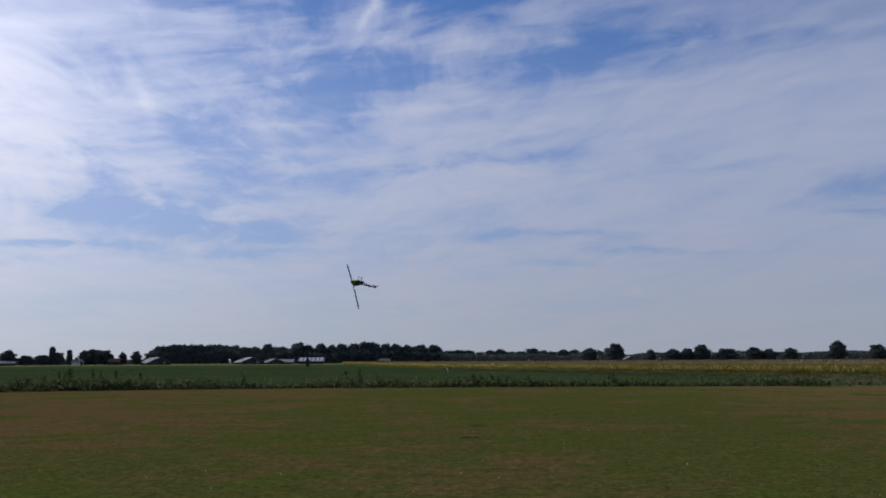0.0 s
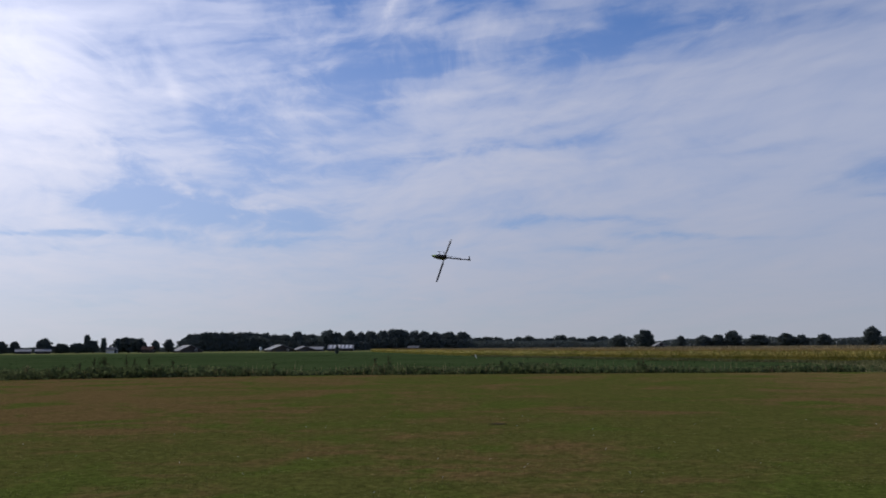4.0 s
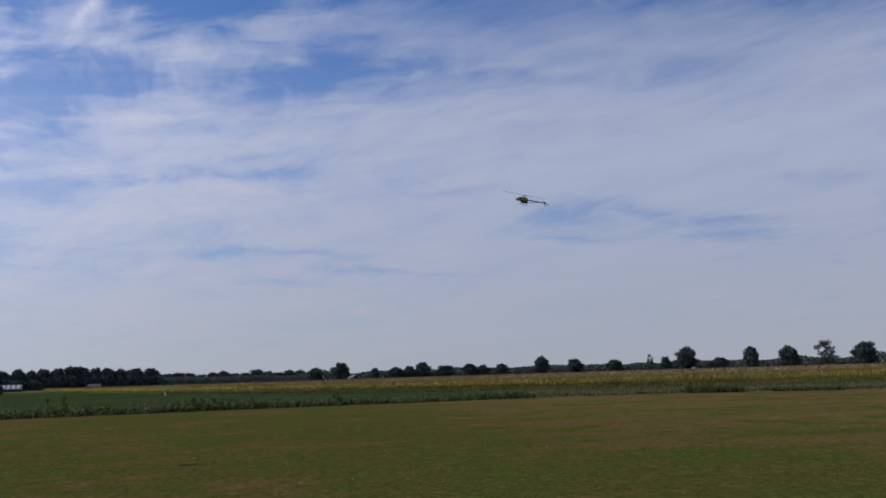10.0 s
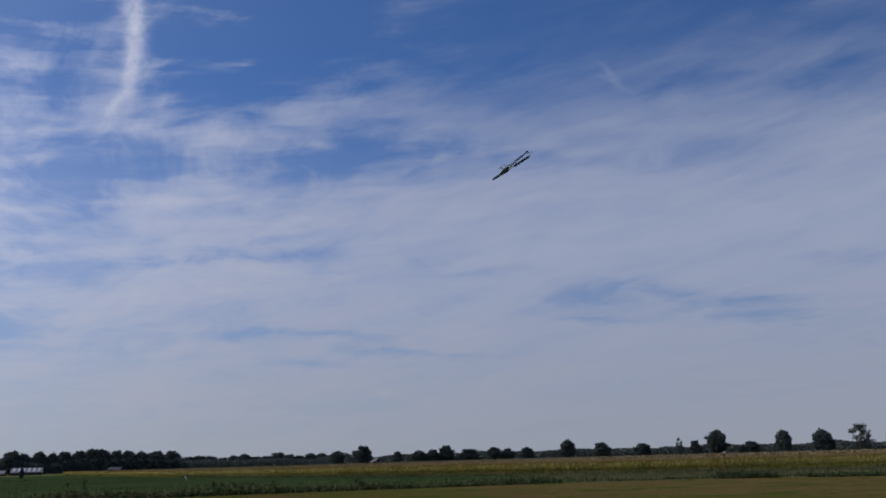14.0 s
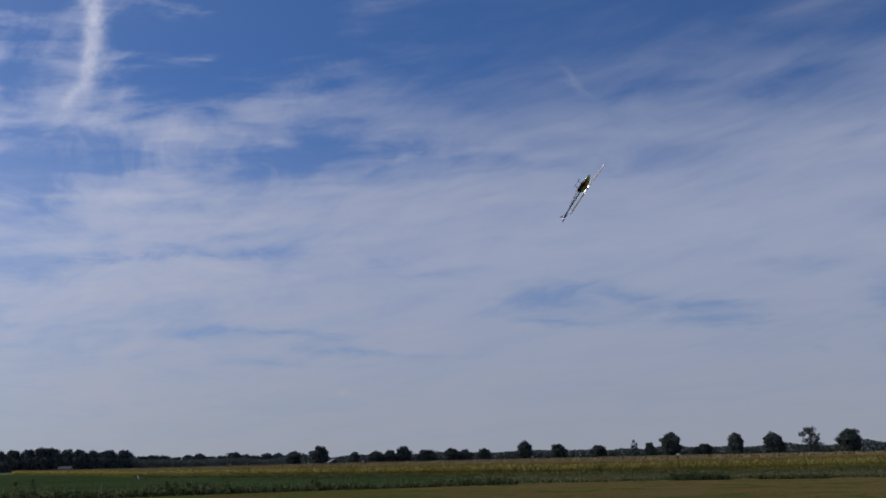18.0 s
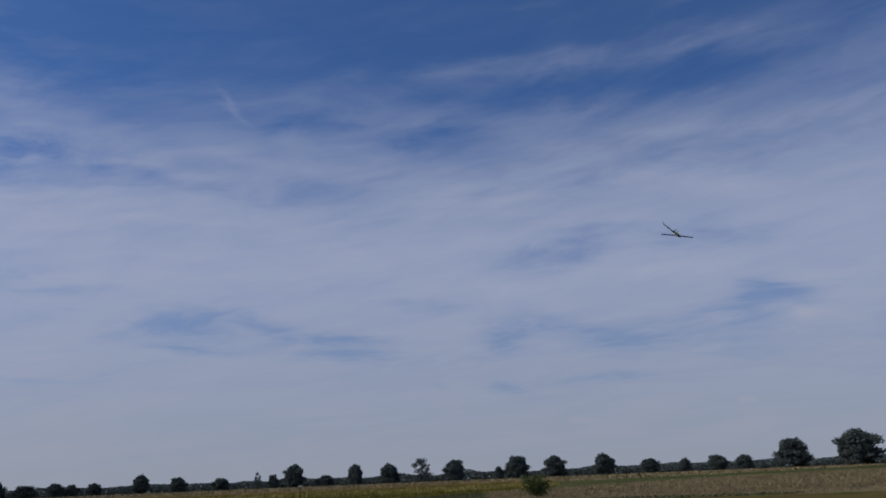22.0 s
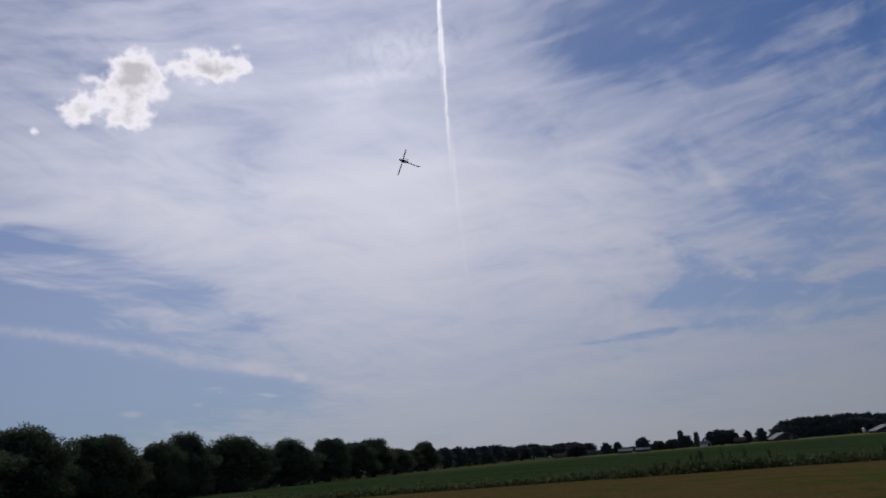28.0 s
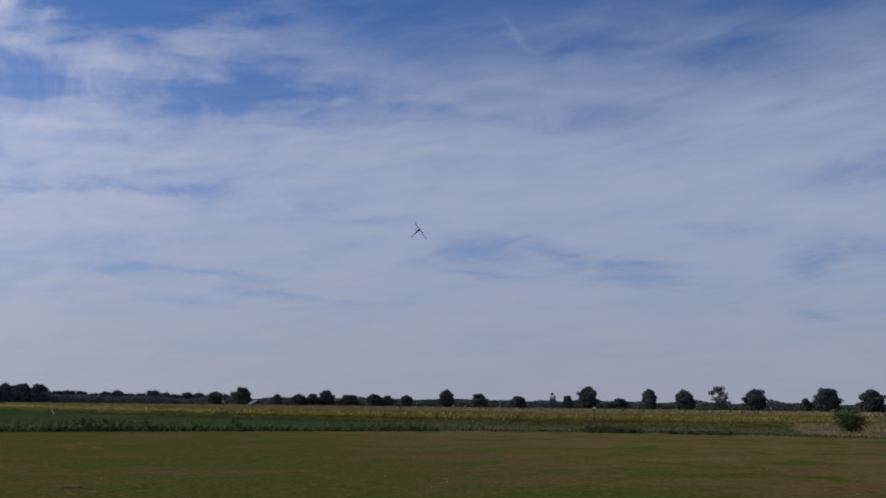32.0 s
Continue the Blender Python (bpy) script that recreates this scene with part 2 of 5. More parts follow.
    # high on the right
    wisps = streaks(wisps, uw, vw, (
        (-26.6, 36.6, 4.5, 0.89, -7, 0.20), (-36.3, 36.3, 6.0, 1.11, 1, 0.15), (-64.4, 31.6, 2.9, 1.77, 39, 0.20), (-82.0, 31.2, 5.4, 2.66, 23, 0.15),
        (-65.0, 27.3, 5.8, 1.11, 13, 0.20), (-66.5, 21.9, 7.7, 0.35, 2, 0.20), (-78.0, 21.8, 4.9, 0.44, 7, 0.10), (-70.7, 11.3, 4.5, 0.71, 4, 0.25),
        (-68.7, 9.2, 0.6, 0.35, 12, 0.30),))
    gaps = holes(gaps, uw, vw, (
        (-57.5, 24.4, 7.0, 0.80, -0, 0.20), (-64.4, 20.1, 7.7, 0.89, 0, 0.30), (-67.3, 10.8, 1.6, 0.53, 17, 0.40), (-74.9, 8.1, 1.8, 0.80, -2, 0.40),
        (-79.8, 10.8, 2.9, 1.11, 2, 0.20),))
    # fibres drawn out along the wind at three sizes
    rise = g.math("ADD", vw, g.math("MULTIPLY", u, 0.10))
    f1, _ = g.noise(g.vec(g.math("MULTIPLY", uw, 0.10), g.math("MULTIPLY", rise, 0.60)), 1.0, 3.0, 0.46, 0.4)
    f2, _ = g.noise(g.vec(g.math("MULTIPLY", uw, 0.15), g.math("MULTIPLY", g.math("ADD", vw, g.math("MULTIPLY", u, 0.16)), 1.15), 7.0), 1.0, 4.0, 0.5, 0.2)
    # the same wind seen on the flat layer of the clouds: its lines run together at one point of the horizon
    deep = g.math("ADD", g.math("MAXIMUM", z, 0.02), 0.10)
    wind = radians(12.0)
    along_wind = g.math("DIVIDE", g.math("ADD", g.math("MULTIPLY", x, -math.sin(wind)), g.math("MULTIPLY", y, math.cos(wind))), deep)
    cross_wind = g.math("DIVIDE", g.math("ADD", g.math("MULTIPLY", x, math.cos(wind)), g.math("MULTIPLY", y, math.sin(wind))), deep)
    _, curl = g.noise(g.vec(g.math("MULTIPLY", along_wind, 0.55), g.math("MULTIPLY", cross_wind, 0.9), 2.0), 1.0, 3.0, 0.55)
    tc3 = g.node("ShaderNodeSeparateColor")
    g.put(tc3.inputs[0], curl)
    wa = g.math("ADD", along_wind, g.math("MULTIPLY_ADD", tc3.outputs[0], 1.6, -0.8))
    wc = g.math("ADD", cross_wind, g.math("MULTIPLY_ADD", tc3.outputs[1], 1.0, -0.5))
    n1, _ = g.noise(g.vec(g.math("MULTIPLY", wa, 0.65), g.math("MULTIPLY", wc, 1.2), 4.0), 1.0, 4.0, 0.52)
    n2, _ = g.noise(g.vec(g.math("MULTIPLY", wa, 2.3), g.math("MULTIPLY", wc, 3.4), 9.0), 1.0, 6.0, 0.62)
    n3, _ = g.noise(g.vec(g.math("MULTIPLY", wa, 6.0), g.math("MULTIPLY", wc, 7.5), 6.0), 1.0, 5.0, 0.6, 0.3)
    lift = g.ramp(v, 0.5, 9.0, 0.9, 1.12)
    calm = g.math("MULTIPLY", g.ramp(v, 16.0, 26.0), g.ramp(u, 3.0, -28.0))
    lift = g.math("MULTIPLY", lift, g.math("MULTIPLY_ADD", calm, -0.62, 1.0))
    lift = g.math("MULTIPLY", lift, g.math("MULTIPLY", g.ramp(u, -2.0, -30.0, 0.95, 0.55), g.ramp(u, 24.0, 40.0, 1.0, 0.62)))
    still = g.math("MULTIPLY", g.ramp(v, 14.0, 24.0), g.math("MULTIPLY", g.ramp(u, 12.0, 22.0), g.ramp(u, 60.0, 45.0)))
    lift = g.math("MULTIPLY", lift, g.math("MULTIPLY_ADD", still, -0.42, 1.0))
    wild = g.math("MULTIPLY", g.ramp(u, -6.0, 8.0), g.ramp(u, 36.0, 26.0))
    lift = g.math("MULTIPLY", lift, g.math("MULTIPLY_ADD", wild, -0.10, 1.0))
    fib = g.math("ADD", g.math("MULTIPLY_ADD", f1, 1.0, -0.5), g.math("MULTIPLY_ADD", f2, 0.6, -0.3))
    fib = g.math("ADD", fib, g.math("ADD", g.math("MULTIPLY_ADD", n1, 1.0, -0.5), g.math("MULTIPLY_ADD", n2, 0.9, -0.45)))
    fib = g.math("MULTIPLY", g.math("ADD", fib, g.math("MULTIPLY_ADD", n3, 0.45, -0.225)), lift)
    # thickness of the veil: more towards the horizon and the sun, less high up
    veil = g.math("ADD", g.ramp(v, 10.5, 30.0, 1.10, 0.0), g.ramp(v, 0.0, 11.0, 0.30, 0.0))
    sunward = g.math("MULTIPLY", g.math("MULTIPLY", g.ramp(u, 22.0, 34.0), g.ramp(u, 84.0, 60.0)), g.ramp(v, 8.0, 18.0))
    veil = g.math("MULTIPLY_ADD", sunward, 0.30, veil)
    ragged = g.math("MULTIPLY_ADD", n3, 0.5, g.math("MULTIPLY", n2, 0.5))
    torn_wisp = g.math("MAXIMUM", g.math("MULTIPLY_ADD", ragged, 3.0, -0.5), 0.1)
    torn_gap = g.math("MAXIMUM", g.math("MULTIPLY_ADD", ragged, -3.0, 2.5), 0.1)
    veil = g.math("MULTIPLY_ADD", g.math("MULTIPLY", wisps, g.ramp(v, 15.0, 25.0, 0.74, 0.28)), torn_wisp, veil)
    veil = g.math("MULTIPLY_ADD", g.math("MULTIPLY", gaps, g.ramp(v, 12.0, 22.0, -1.5, -0.52)), torn_gap, veil)
    veil = g.math("ADD", veil, fib)
    veil = g.math("SMOOTH_MAX", veil, g.ramp(v, 4.0, 26.0, 0.46, 0.03), g.ramp(v, 14.0, 28.0, 0.5, 0.15))
    # vapour trails, tufts and thin lines, little disturbed
    us = g.math("ADD", u, g.math("MULTIPLY_ADD", tc2.outputs[0], 1.2, -0.6))
    vs = g.math("ADD", v, g.math("MULTIPLY_ADD", tc2.outputs[2], 0.8, -0.4))
    trail = 0.0
    # trails
    straight = g.math("ADD", u, g.math("MULTIPLY_ADD", tc2.outputs[0], 0.36, -0.18))
    trail = streaks(trail, straight, v, ((37.9, 30.9, 0.09, 3.3, 3, 2.20),
        (37.9, 26.9, 0.09, 2.8, 2, 1.90),
        (38.0, 22.9, 0.09, 2.3, 1, 1.25),
        (37.8, 18.6, 0.11, 2.7, 0, 0.60),
        (37.6, 14.3, 0.12, 2.3, -1, 0.30),))
    trail = streaks(trail, us, vs, ((4.5, 27.9, 0.6, 2.5, -6, 0.62),
        (4.6, 24.9, 0.4, 1.6, 3, 0.55),
        (5.4, 22.8, 0.3, 1.3, 29, 0.42),
        (63.8, 9.5, 6.4, 0.3, 9, 0.33),
        (54.2, 7.5, 7.5, 0.4, 12, 0.33),
        (76.8, 12.3, 5.3, 0.3, 4, 0.33),
        (71.5, 11.0, 3.3, 0.3, 14, 0.20),))
    # lines
    trail = streaks(trail, us, vs, ((-29.9, 24.8, 1.4, 0.2, 43, 0.10), (-69.1, 9.2, 2.2, 0.3, 16, 0.30), (40.6, 27.8, 4.7, 1.5, -4, 0.30), (42.4, 26.1, 4.6, 0.4, -2, 0.25)))
    # small clouds
    trail = streaks(trail, us, vs, ((49.4, 6.4, 0.4, 0.2, 4, 0.82),
        (51.8, 5.3, 0.6, 0.1, 4, 0.61),
        (56.0, 5.0, 0.2, 0.1, 3, 0.61),
        (59.8, 4.7, 0.5, 0.1, 3, 0.71),
        (72.7, 7.6, 0.9, 0.2, -3, 0.82),
        (70.3, 7.8, 0.2, 0.2, 2, 0.61),
        (-13.0, 4.5, 0.4, 0.2, -2, 0.71),
        (3.6, 3.2, 0.8, 0.1, 2, 0.51),
        (-64.1, 4.2, 0.5, 0.2, 0, 0.71),
        (-53.5, 3.4, 1.0, 0.2, 3, 0.46),
        (-68.0, 9.3, 0.9, 0.3, 10, 0.61),
        (-75.9, 7.5, 1.2, 0.2, 5, 0.61),
        (-53.7, 3.4, 1.0, 0.1, 2, 0.41),))
    curd, _ = g.noise(g.vec(g.math("MULTIPLY", u, 1.1), g.math("MULTIPLY", v, 0.9), 5.0), 1.0, 4.0, 0.6, 0.8)
    veil = g.math("MULTIPLY_ADD", g.math("MULTIPLY_ADD", curd, 2.6, -0.3), trail, veil)
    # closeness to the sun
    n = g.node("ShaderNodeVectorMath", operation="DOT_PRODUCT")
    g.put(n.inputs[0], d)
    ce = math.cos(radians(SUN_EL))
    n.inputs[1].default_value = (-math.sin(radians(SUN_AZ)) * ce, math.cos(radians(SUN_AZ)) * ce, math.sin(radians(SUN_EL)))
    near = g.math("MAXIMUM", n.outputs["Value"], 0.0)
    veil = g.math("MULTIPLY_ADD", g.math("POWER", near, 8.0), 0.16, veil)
    cover = g.math("SUBTRACT", 1.0, g.math("POWER", 2.718, g.math("MULTIPLY", veil, -1.25)), clamp=True)
    # heaped clouds: a puffed edge round gathered blobs
    bumps, _ = g.noise(g.vec(g.math("MULTIPLY", u, 0.75), g.math("MULTIPLY", v, 0.85), 1.0), 1.0, 4.0, 0.5, 0.15)
    heap = 0.0
    # cumulus
    heap = streaks(heap, u, v, ((60.2, 26.4, 1.3, 1.4, -5, 1.30),
        (61.3, 25.1, 2.3, 1.2, -4, 0.80),
        (60.5, 23.6, 1.7, 0.9, -4, 1.00),
        (58.9, 25.6, 1.0, 1.1, -3, 0.70),
        (56.2, 26.9, 1.6, 0.9, -3, 1.00),
        (53.8, 27.0, 1.8, 1.1, -2, 1.15),
        (63.9, 23.5, 1.0, 0.9, -4, 1.00),
        (66.2, 22.1, 0.4, 0.3, -6, 0.50),))
    heaped = g.math("MULTIPLY_ADD", bumps, 2.6, g.math("ADD", heap, -1.3))
    puff = g.math("MULTIPLY", g.ramp(heaped, 0.25, 0.90), g.ramp(heap, 0.06, 0.4))
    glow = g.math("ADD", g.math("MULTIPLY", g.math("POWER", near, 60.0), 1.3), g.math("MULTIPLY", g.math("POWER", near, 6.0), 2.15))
    sky = g.node("ShaderNodeTexSky")
    sky.sky_type, sky.sun_disc = "NISHITA", False
    sky.sun_elevation, sky.sun_rotation = radians(SUN_EL), radians(-SUN_AZ)
    sky.air_density, sky.dust_density, sky.ozone_density = 1.0, 0.05, 2.0
    blue = g.mix(1.0, sky.outputs[0], (0.026, 0.050, 0.084), "MULTIPLY")
    dim = g.math("MULTIPLY", g.math("MULTIPLY_ADD", g.math("POWER", near, 3.0), -0.12, 1.0), g.ramp(v, 0.0, 20.0, 0.8, 1.0))
    blue = g.mix(1.0, blue, g.vec(dim, dim, dim), "MULTIPLY")
    low = g.ramp(v, 0.0, 16.0)
    white = g.mix(low, (0.362, 0.372, 0.455), (0.425, 0.460, 0.585))
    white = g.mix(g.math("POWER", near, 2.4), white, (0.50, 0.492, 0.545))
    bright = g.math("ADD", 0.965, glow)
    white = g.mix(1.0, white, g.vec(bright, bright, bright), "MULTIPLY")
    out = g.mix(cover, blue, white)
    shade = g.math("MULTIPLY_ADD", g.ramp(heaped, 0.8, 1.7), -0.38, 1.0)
    lit = g.mix(1.0, (1.36, 1.33, 1.45), g.vec(shade, shade, shade), "MULTIPLY")
    out = g.mix(puff, out, lit)
    bg = g.node("ShaderNodeBackground")
    g.put(bg.inputs[0], out)
    bg.inputs[1].default_value = 1.0
    g.put(g.node("ShaderNodeOutputWorld").inputs[0], bg.outputs[0])


build_world()
sun = new("sun", bpy.data.lights.new("sun", "SUN"))
sun.data.energy, sun.data.angle, sun.data.color = 2.2, radians(2.0), (1.0, 0.95, 0.87)
_c = math.cos(radians(SUN_EL))
sun.matrix_world = look((-50 * math.sin(radians(SUN_AZ)) * _c, 50 * math.cos(radians(SUN_AZ)) * _c, 50 * math.sin(radians(SUN_EL))), (0, 0, 0))

# ---------------------------------------------------------------- materials


def material(name, a, b, scale=4.0, rough=0.8, fine=40.0, bump=0.3, metal=0.0, c=None, stretch=(1, 1, 1), island=0.0, through_light=0.0, spread=(0.38, 0.62), gloss=0.0):
    """Two colours in patches, a finer grain, relief; c: a third, rarer colour. island: how much each loose piece varies."""
    m = bpy.data.materials.new(name)
    m.use_nodes = True
    tree = m.node_tree
    g = Graph(tree)
    bsdf = tree.nodes["Principled BSDF"]
    at = g.node("ShaderNodeTexCoord").outputs["Object"]
    mp = g.node("ShaderNodeMapping")
    g.put(mp.inputs[0], at)
    mp.inputs["Scale"].default_value = stretch
    big, _ = g.noise(mp.outputs[0], scale, 5.0, 0.6)
    small, _ = g.noise(at, fine, 4.0, 0.65)
    f = g.ramp(g.math("ADD", g.math("MULTIPLY", big, 0.75), g.math("MULTIPLY", small, 0.25)), *spread)
    col = g.mix(f, a, b)
    if c:
        third, _ = g.noise(at, scale * 2.3, 3.0, 0.6)
        col = g.mix(g.ramp(third, 0.58, 0.72), col, c)
    grain = g.math("MULTIPLY_ADD", small, 0.5, 0.75)
    if island:
        r = g.node("ShaderNodeNewGeometry").outputs["Random Per Island"]
        grain = g.math("MULTIPLY", grain, g.math("MULTIPLY_ADD", r, island, 1.0 - island / 2))
    col = g.mix(1.0, col, g.vec(grain, grain, grain), "MULTIPLY")
    g.put(bsdf.inputs["Base Color"], col)
    g.put(bsdf.inputs["Roughness"], g.math("MULTIPLY_ADD", small, 0.2, rough - 0.1, clamp=True))
    bsdf.inputs["Metallic"].default_value = metal
    bsdf.inputs["Specular IOR Level"].default_value = gloss
    if bump:
        n = g.node("ShaderNodeBump")
        n.inputs["Strength"].default_value = bump
        n.inputs["Distance"].default_value = 0.02
        g.put(n.inputs["Height"], small)
        g.put(bsdf.inputs["Normal"], n.outputs[0])
    if through_light:
        tr = g.node("ShaderNodeBsdfTranslucent")
        g.put(tr.inputs[0], col)
        ms = g.node("ShaderNodeMixShader")
        ms.inputs[0].default_value = through_light
        g.put(ms.inputs[1], bsdf.outputs[0])
        g.put(ms.inputs[2], tr.outputs[0])
        g.put(tree.nodes["Material Output"].inputs[0], ms.outputs[0])
    return m




def turf(name, lift=1.0, island=0.0, through_light=0.0):
    """Mown turf: green and brown patches, streaks along the mowing, mottling and fine grain."""
    m = bpy.data.materials.new(name)
    m.use_nodes = True
    g = Graph(m.node_tree)
    bsdf = m.node_tree.nodes["Principled BSDF"]
    at = g.node("ShaderNodeNewGeometry")
    mp = g.node("ShaderNodeMapping")
    g.put(mp.inputs[0], at.outputs["Position"])
    mp.inputs["Scale"].default_value = (0.28, 1.0, 0.0)
    flat = g.node("ShaderNodeMapping")
    g.put(flat.inputs[0], at.outputs["Position"])
    flat.inputs["Scale"].default_value = (1.0, 1.0, 0.0)
    big, _ = g.noise(flat.outputs[0], 0.13, 3.0, 0.55, 0.4)
    streak, _ = g.noise(mp.outputs[0], 0.55, 4.0, 0.6, 0.6)
    mott, _ = g.noise(flat.outputs[0], 1.9, 4.0, 0.65)
    grain, _ = g.noise(flat.outputs[0], 16.0, 4.0, 0.7)
    k = g.math("ADD", g.math("MULTIPLY_ADD", big, 1.5, -0.3), g.math("ADD", g.math("MULTIPLY", streak, 0.75), g.math("MULTIPLY", mott, 0.5)))
    # drier towards both ends of the strip
    sep = g.node("ShaderNodeSeparateXYZ")
    g.put(sep.inputs[0], at.outputs["Position"])
    dry = g.math("ABSOLUTE", g.math("SUBTRACT", sep.outputs[0], 3.0))
    k = g.math("ADD", k, g.ramp(dry, 4.0, 22.0, -0.09, 0.17))
    f = g.ramp(k, 0.94, 1.18)
    col = g.mix(f, tuple(c * lift for c in (0.082, 0.085, 0.022)), tuple(c * lift for c in (0.121, 0.083, 0.033)))
    straw = g.math("MULTIPLY", g.ramp(sep.outputs[0], 7.0, 22.0), g.ramp(streak, 0.35, 0.65, 0.25, 0.75))
    col = g.mix(straw, col, tuple(c * lift for c in (0.150, 0.117, 0.044)))
    worn, _ = g.noise(mp.outputs[0], 1.1, 4.0, 0.65, 0.4)
    col = g.mix(g.math("MULTIPLY", g.ramp(worn, 0.56, 0.70, 0.0, 0.7), g.ramp(dry, 3.0, 18.0, 0.45, 1.0)), col, tuple(c * lift for c in (0.140, 0.080, 0.040)))
    lush, _ = g.noise(flat.outputs[0], 0.33, 4.0, 0.65, 0.5)
    col = g.mix(g.ramp(lush, 0.51, 0.62), col, tuple(c * lift for c in (0.073, 0.090, 0.019)))
    # darker tufts, and pale dry tips between them
    tuft, _ = g.noise(mp.outputs[0], 5.0, 5.0, 0.72, 0.8)
    col = g.mix(g.ramp(tuft, 0.58, 0.72, 0.0, 0.6), col, tuple(c * lift for c in (0.040, 0.046, 0.012)))
    tip, _ = g.noise(flat.outputs[0], 11.0, 3.0, 0.6)
    col = g.mix(g.ramp(tip, 0.62, 0.74, 0.0, 0.7), col, tuple(c * lift for c in (0.205, 0.165, 0.075)))
    fleck, _ = g.noise(flat.outputs[0], 7.0, 3.0, 0.75)
    v = g.math("ADD", g.math("MULTIPLY", grain, 0.8), g.math("MULTIPLY_ADD", mott, 0.7, 0.20))
    v = g.math("MULTIPLY", v, g.ramp(fleck, 0.32, 0.68, 0.70, 1.28))
    if island:
        v = g.math("MULTIPLY", v, g.math("MULTIPLY_ADD", at.outputs["Random Per Island"], island, 1.0 - island / 2))
    col = g.mix(1.0, col, g.vec(v, v, v), "MULTIPLY")
    g.put(bsdf.inputs["Base Color"], col)
    bsdf.inputs["Roughness"].default_value, bsdf.inputs["Specular IOR Level"].default_value = 0.95, 0.0
    n = g.node("ShaderNodeBump")
    n.inputs["Strength"].default_value, n.inputs["Distance"].default_value = 0.55, 0.05
    g.put(n.inputs["Height"], g.math("ADD", grain, mott))
    g.put(bsdf.inputs["Normal"], n.outputs[0])
    if through_light:
        tr = g.node("ShaderNodeBsdfTranslucent")
        g.put(tr.inputs[0], col)
        ms = g.node("ShaderNodeMixShader")
        ms.inputs[0].default_value = through_light
        g.put(ms.inputs[1], bsdf.outputs[0])
        g.put(ms.inputs[2], tr.outputs[0])
        g.put(m.node_tree.nodes["Material Output"].inputs[0], ms.outputs[0])
    return m


M_LAWN = turf("mown turf")
M_BLADE = turf("grass blades", 1.5, 0.9, 0.45)
M_HERB = material("lawn herb leaves", (0.120, 0.138, 0.040), (0.185, 0.172, 0.066), 1.0, 0.8, 30.0, 0.0, island=1.0, through_light=0.3)
M_GROUND = material("field ground", (0.07, 0.085, 0.03), (0.10, 0.10, 0.045), 0.03, 0.95, 0.6, 0.2)
M_BEET = material("green crop", (0.036, 0.058, 0.021), (0.049, 0.072, 0.028), 0.07, 0.9, 2.0, 0.3)
M_PASTURE = material("pale pasture", (0.115, 0.135, 0.05), (0.16, 0.16, 0.07), 0.05, 0.9, 0.8, 0.2)
M_WEED = material("weed leaves", (0.070, 0.096, 0.040), (0.104, 0.124, 0.056), 0.6, 0.8, 6.0, 0.0, c=(0.10, 0.085, 0.045), island=0.45, through_light=0.5)
M_SOIL = material("bare earth", (0.040, 0.033, 0.020), (0.060, 0.048, 0.030), 3.0, 0.95, 20.0, 0.3)
M_MARGIN = material("rank grass", (0.110, 0.122, 0.052), (0.165, 0.158, 0.076), 0.5, 0.8, 6.0, 0.0, island=0.5, through_light=0.4)
M_DOCK = material("dry dock stalks", (0.060, 0.044, 0.028), (0.095, 0.066, 0.040), 3.0, 0.85, 20.0, 0.0, island=0.6)
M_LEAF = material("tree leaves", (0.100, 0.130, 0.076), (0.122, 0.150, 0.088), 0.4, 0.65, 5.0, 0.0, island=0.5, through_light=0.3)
# distance haze is mixed into this leaf colour: paler and bluer than M_LEAF
M_HAZYLEAF = material("far leaves tinted with haze", (0.112, 0.132, 0.122), (0.130, 0.150, 0.140), 0.15, 0.8, 3.0, 0.0, island=0.25, through_light=0.25)
M_STAKE = material("weathered wood", (0.20, 0.115, 0.06), (0.29, 0.17, 0.09), 3.0, 0.85, 20.0, 0.2, stretch=(1, 1, 0.2))
M_BARK = material("bark", (0.055, 0.042, 0.030), (0.10, 0.08, 0.06), 3.0, 0.9, 25.0, 0.6, stretch=(1, 1, 0.2))
M_CORNLEAF = material("maize leaf", (0.20, 0.205, 0.045), (0.38, 0.315, 0.085), 0.6, 0.6, 8.0, 0.0, island=0.9, through_light=0.6)
M_TASSEL = material("maize tassel", (0.34, 0.235, 0.095), (0.42, 0.30, 0.13), 0.8, 0.85, 12.0, 0.0, island=0.6, through_light=0.4)
M_INNER = material("far maize tassels", (0.27, 0.205, 0.110), (0.32, 0.25, 0.140), 0.1, 0.85, 3.0, 0.0, island=0.3)
M_SHRUB = material("shrub leaves", (0.085, 0.115, 0.040), (0.115, 0.135, 0.055), 1.2, 0.8, 9.0, 0.0, island=0.6, through_light=0.35)
M_HUSK = material("maize husk", (0.66, 0.56, 0.20), (0.80, 0.70, 0.33), 1.0, 0.7, 12.0, 0.0, island=0.8, through_light=0.4)
M_DRY = material("dry grass", (0.27, 0.215, 0.115), (0.35, 0.275, 0.15), 0.12, 0.85, 2.0, 0.0, c=(0.20, 0.185, 0.09), island=0.35, through_light=0.45)
M_ROOFPALE = material("pale fibre roof", (0.23, 0.23, 0.24), (0.29, 0.29, 0.30), 0.4, 0.7, 6.0, 0.1)
M_SHEET = material("clear roof sheet", (0.55, 0.55, 0.55), (0.68, 0.68, 0.67), 0.6, 0.5, 8.0, 0.1, gloss=0.3)
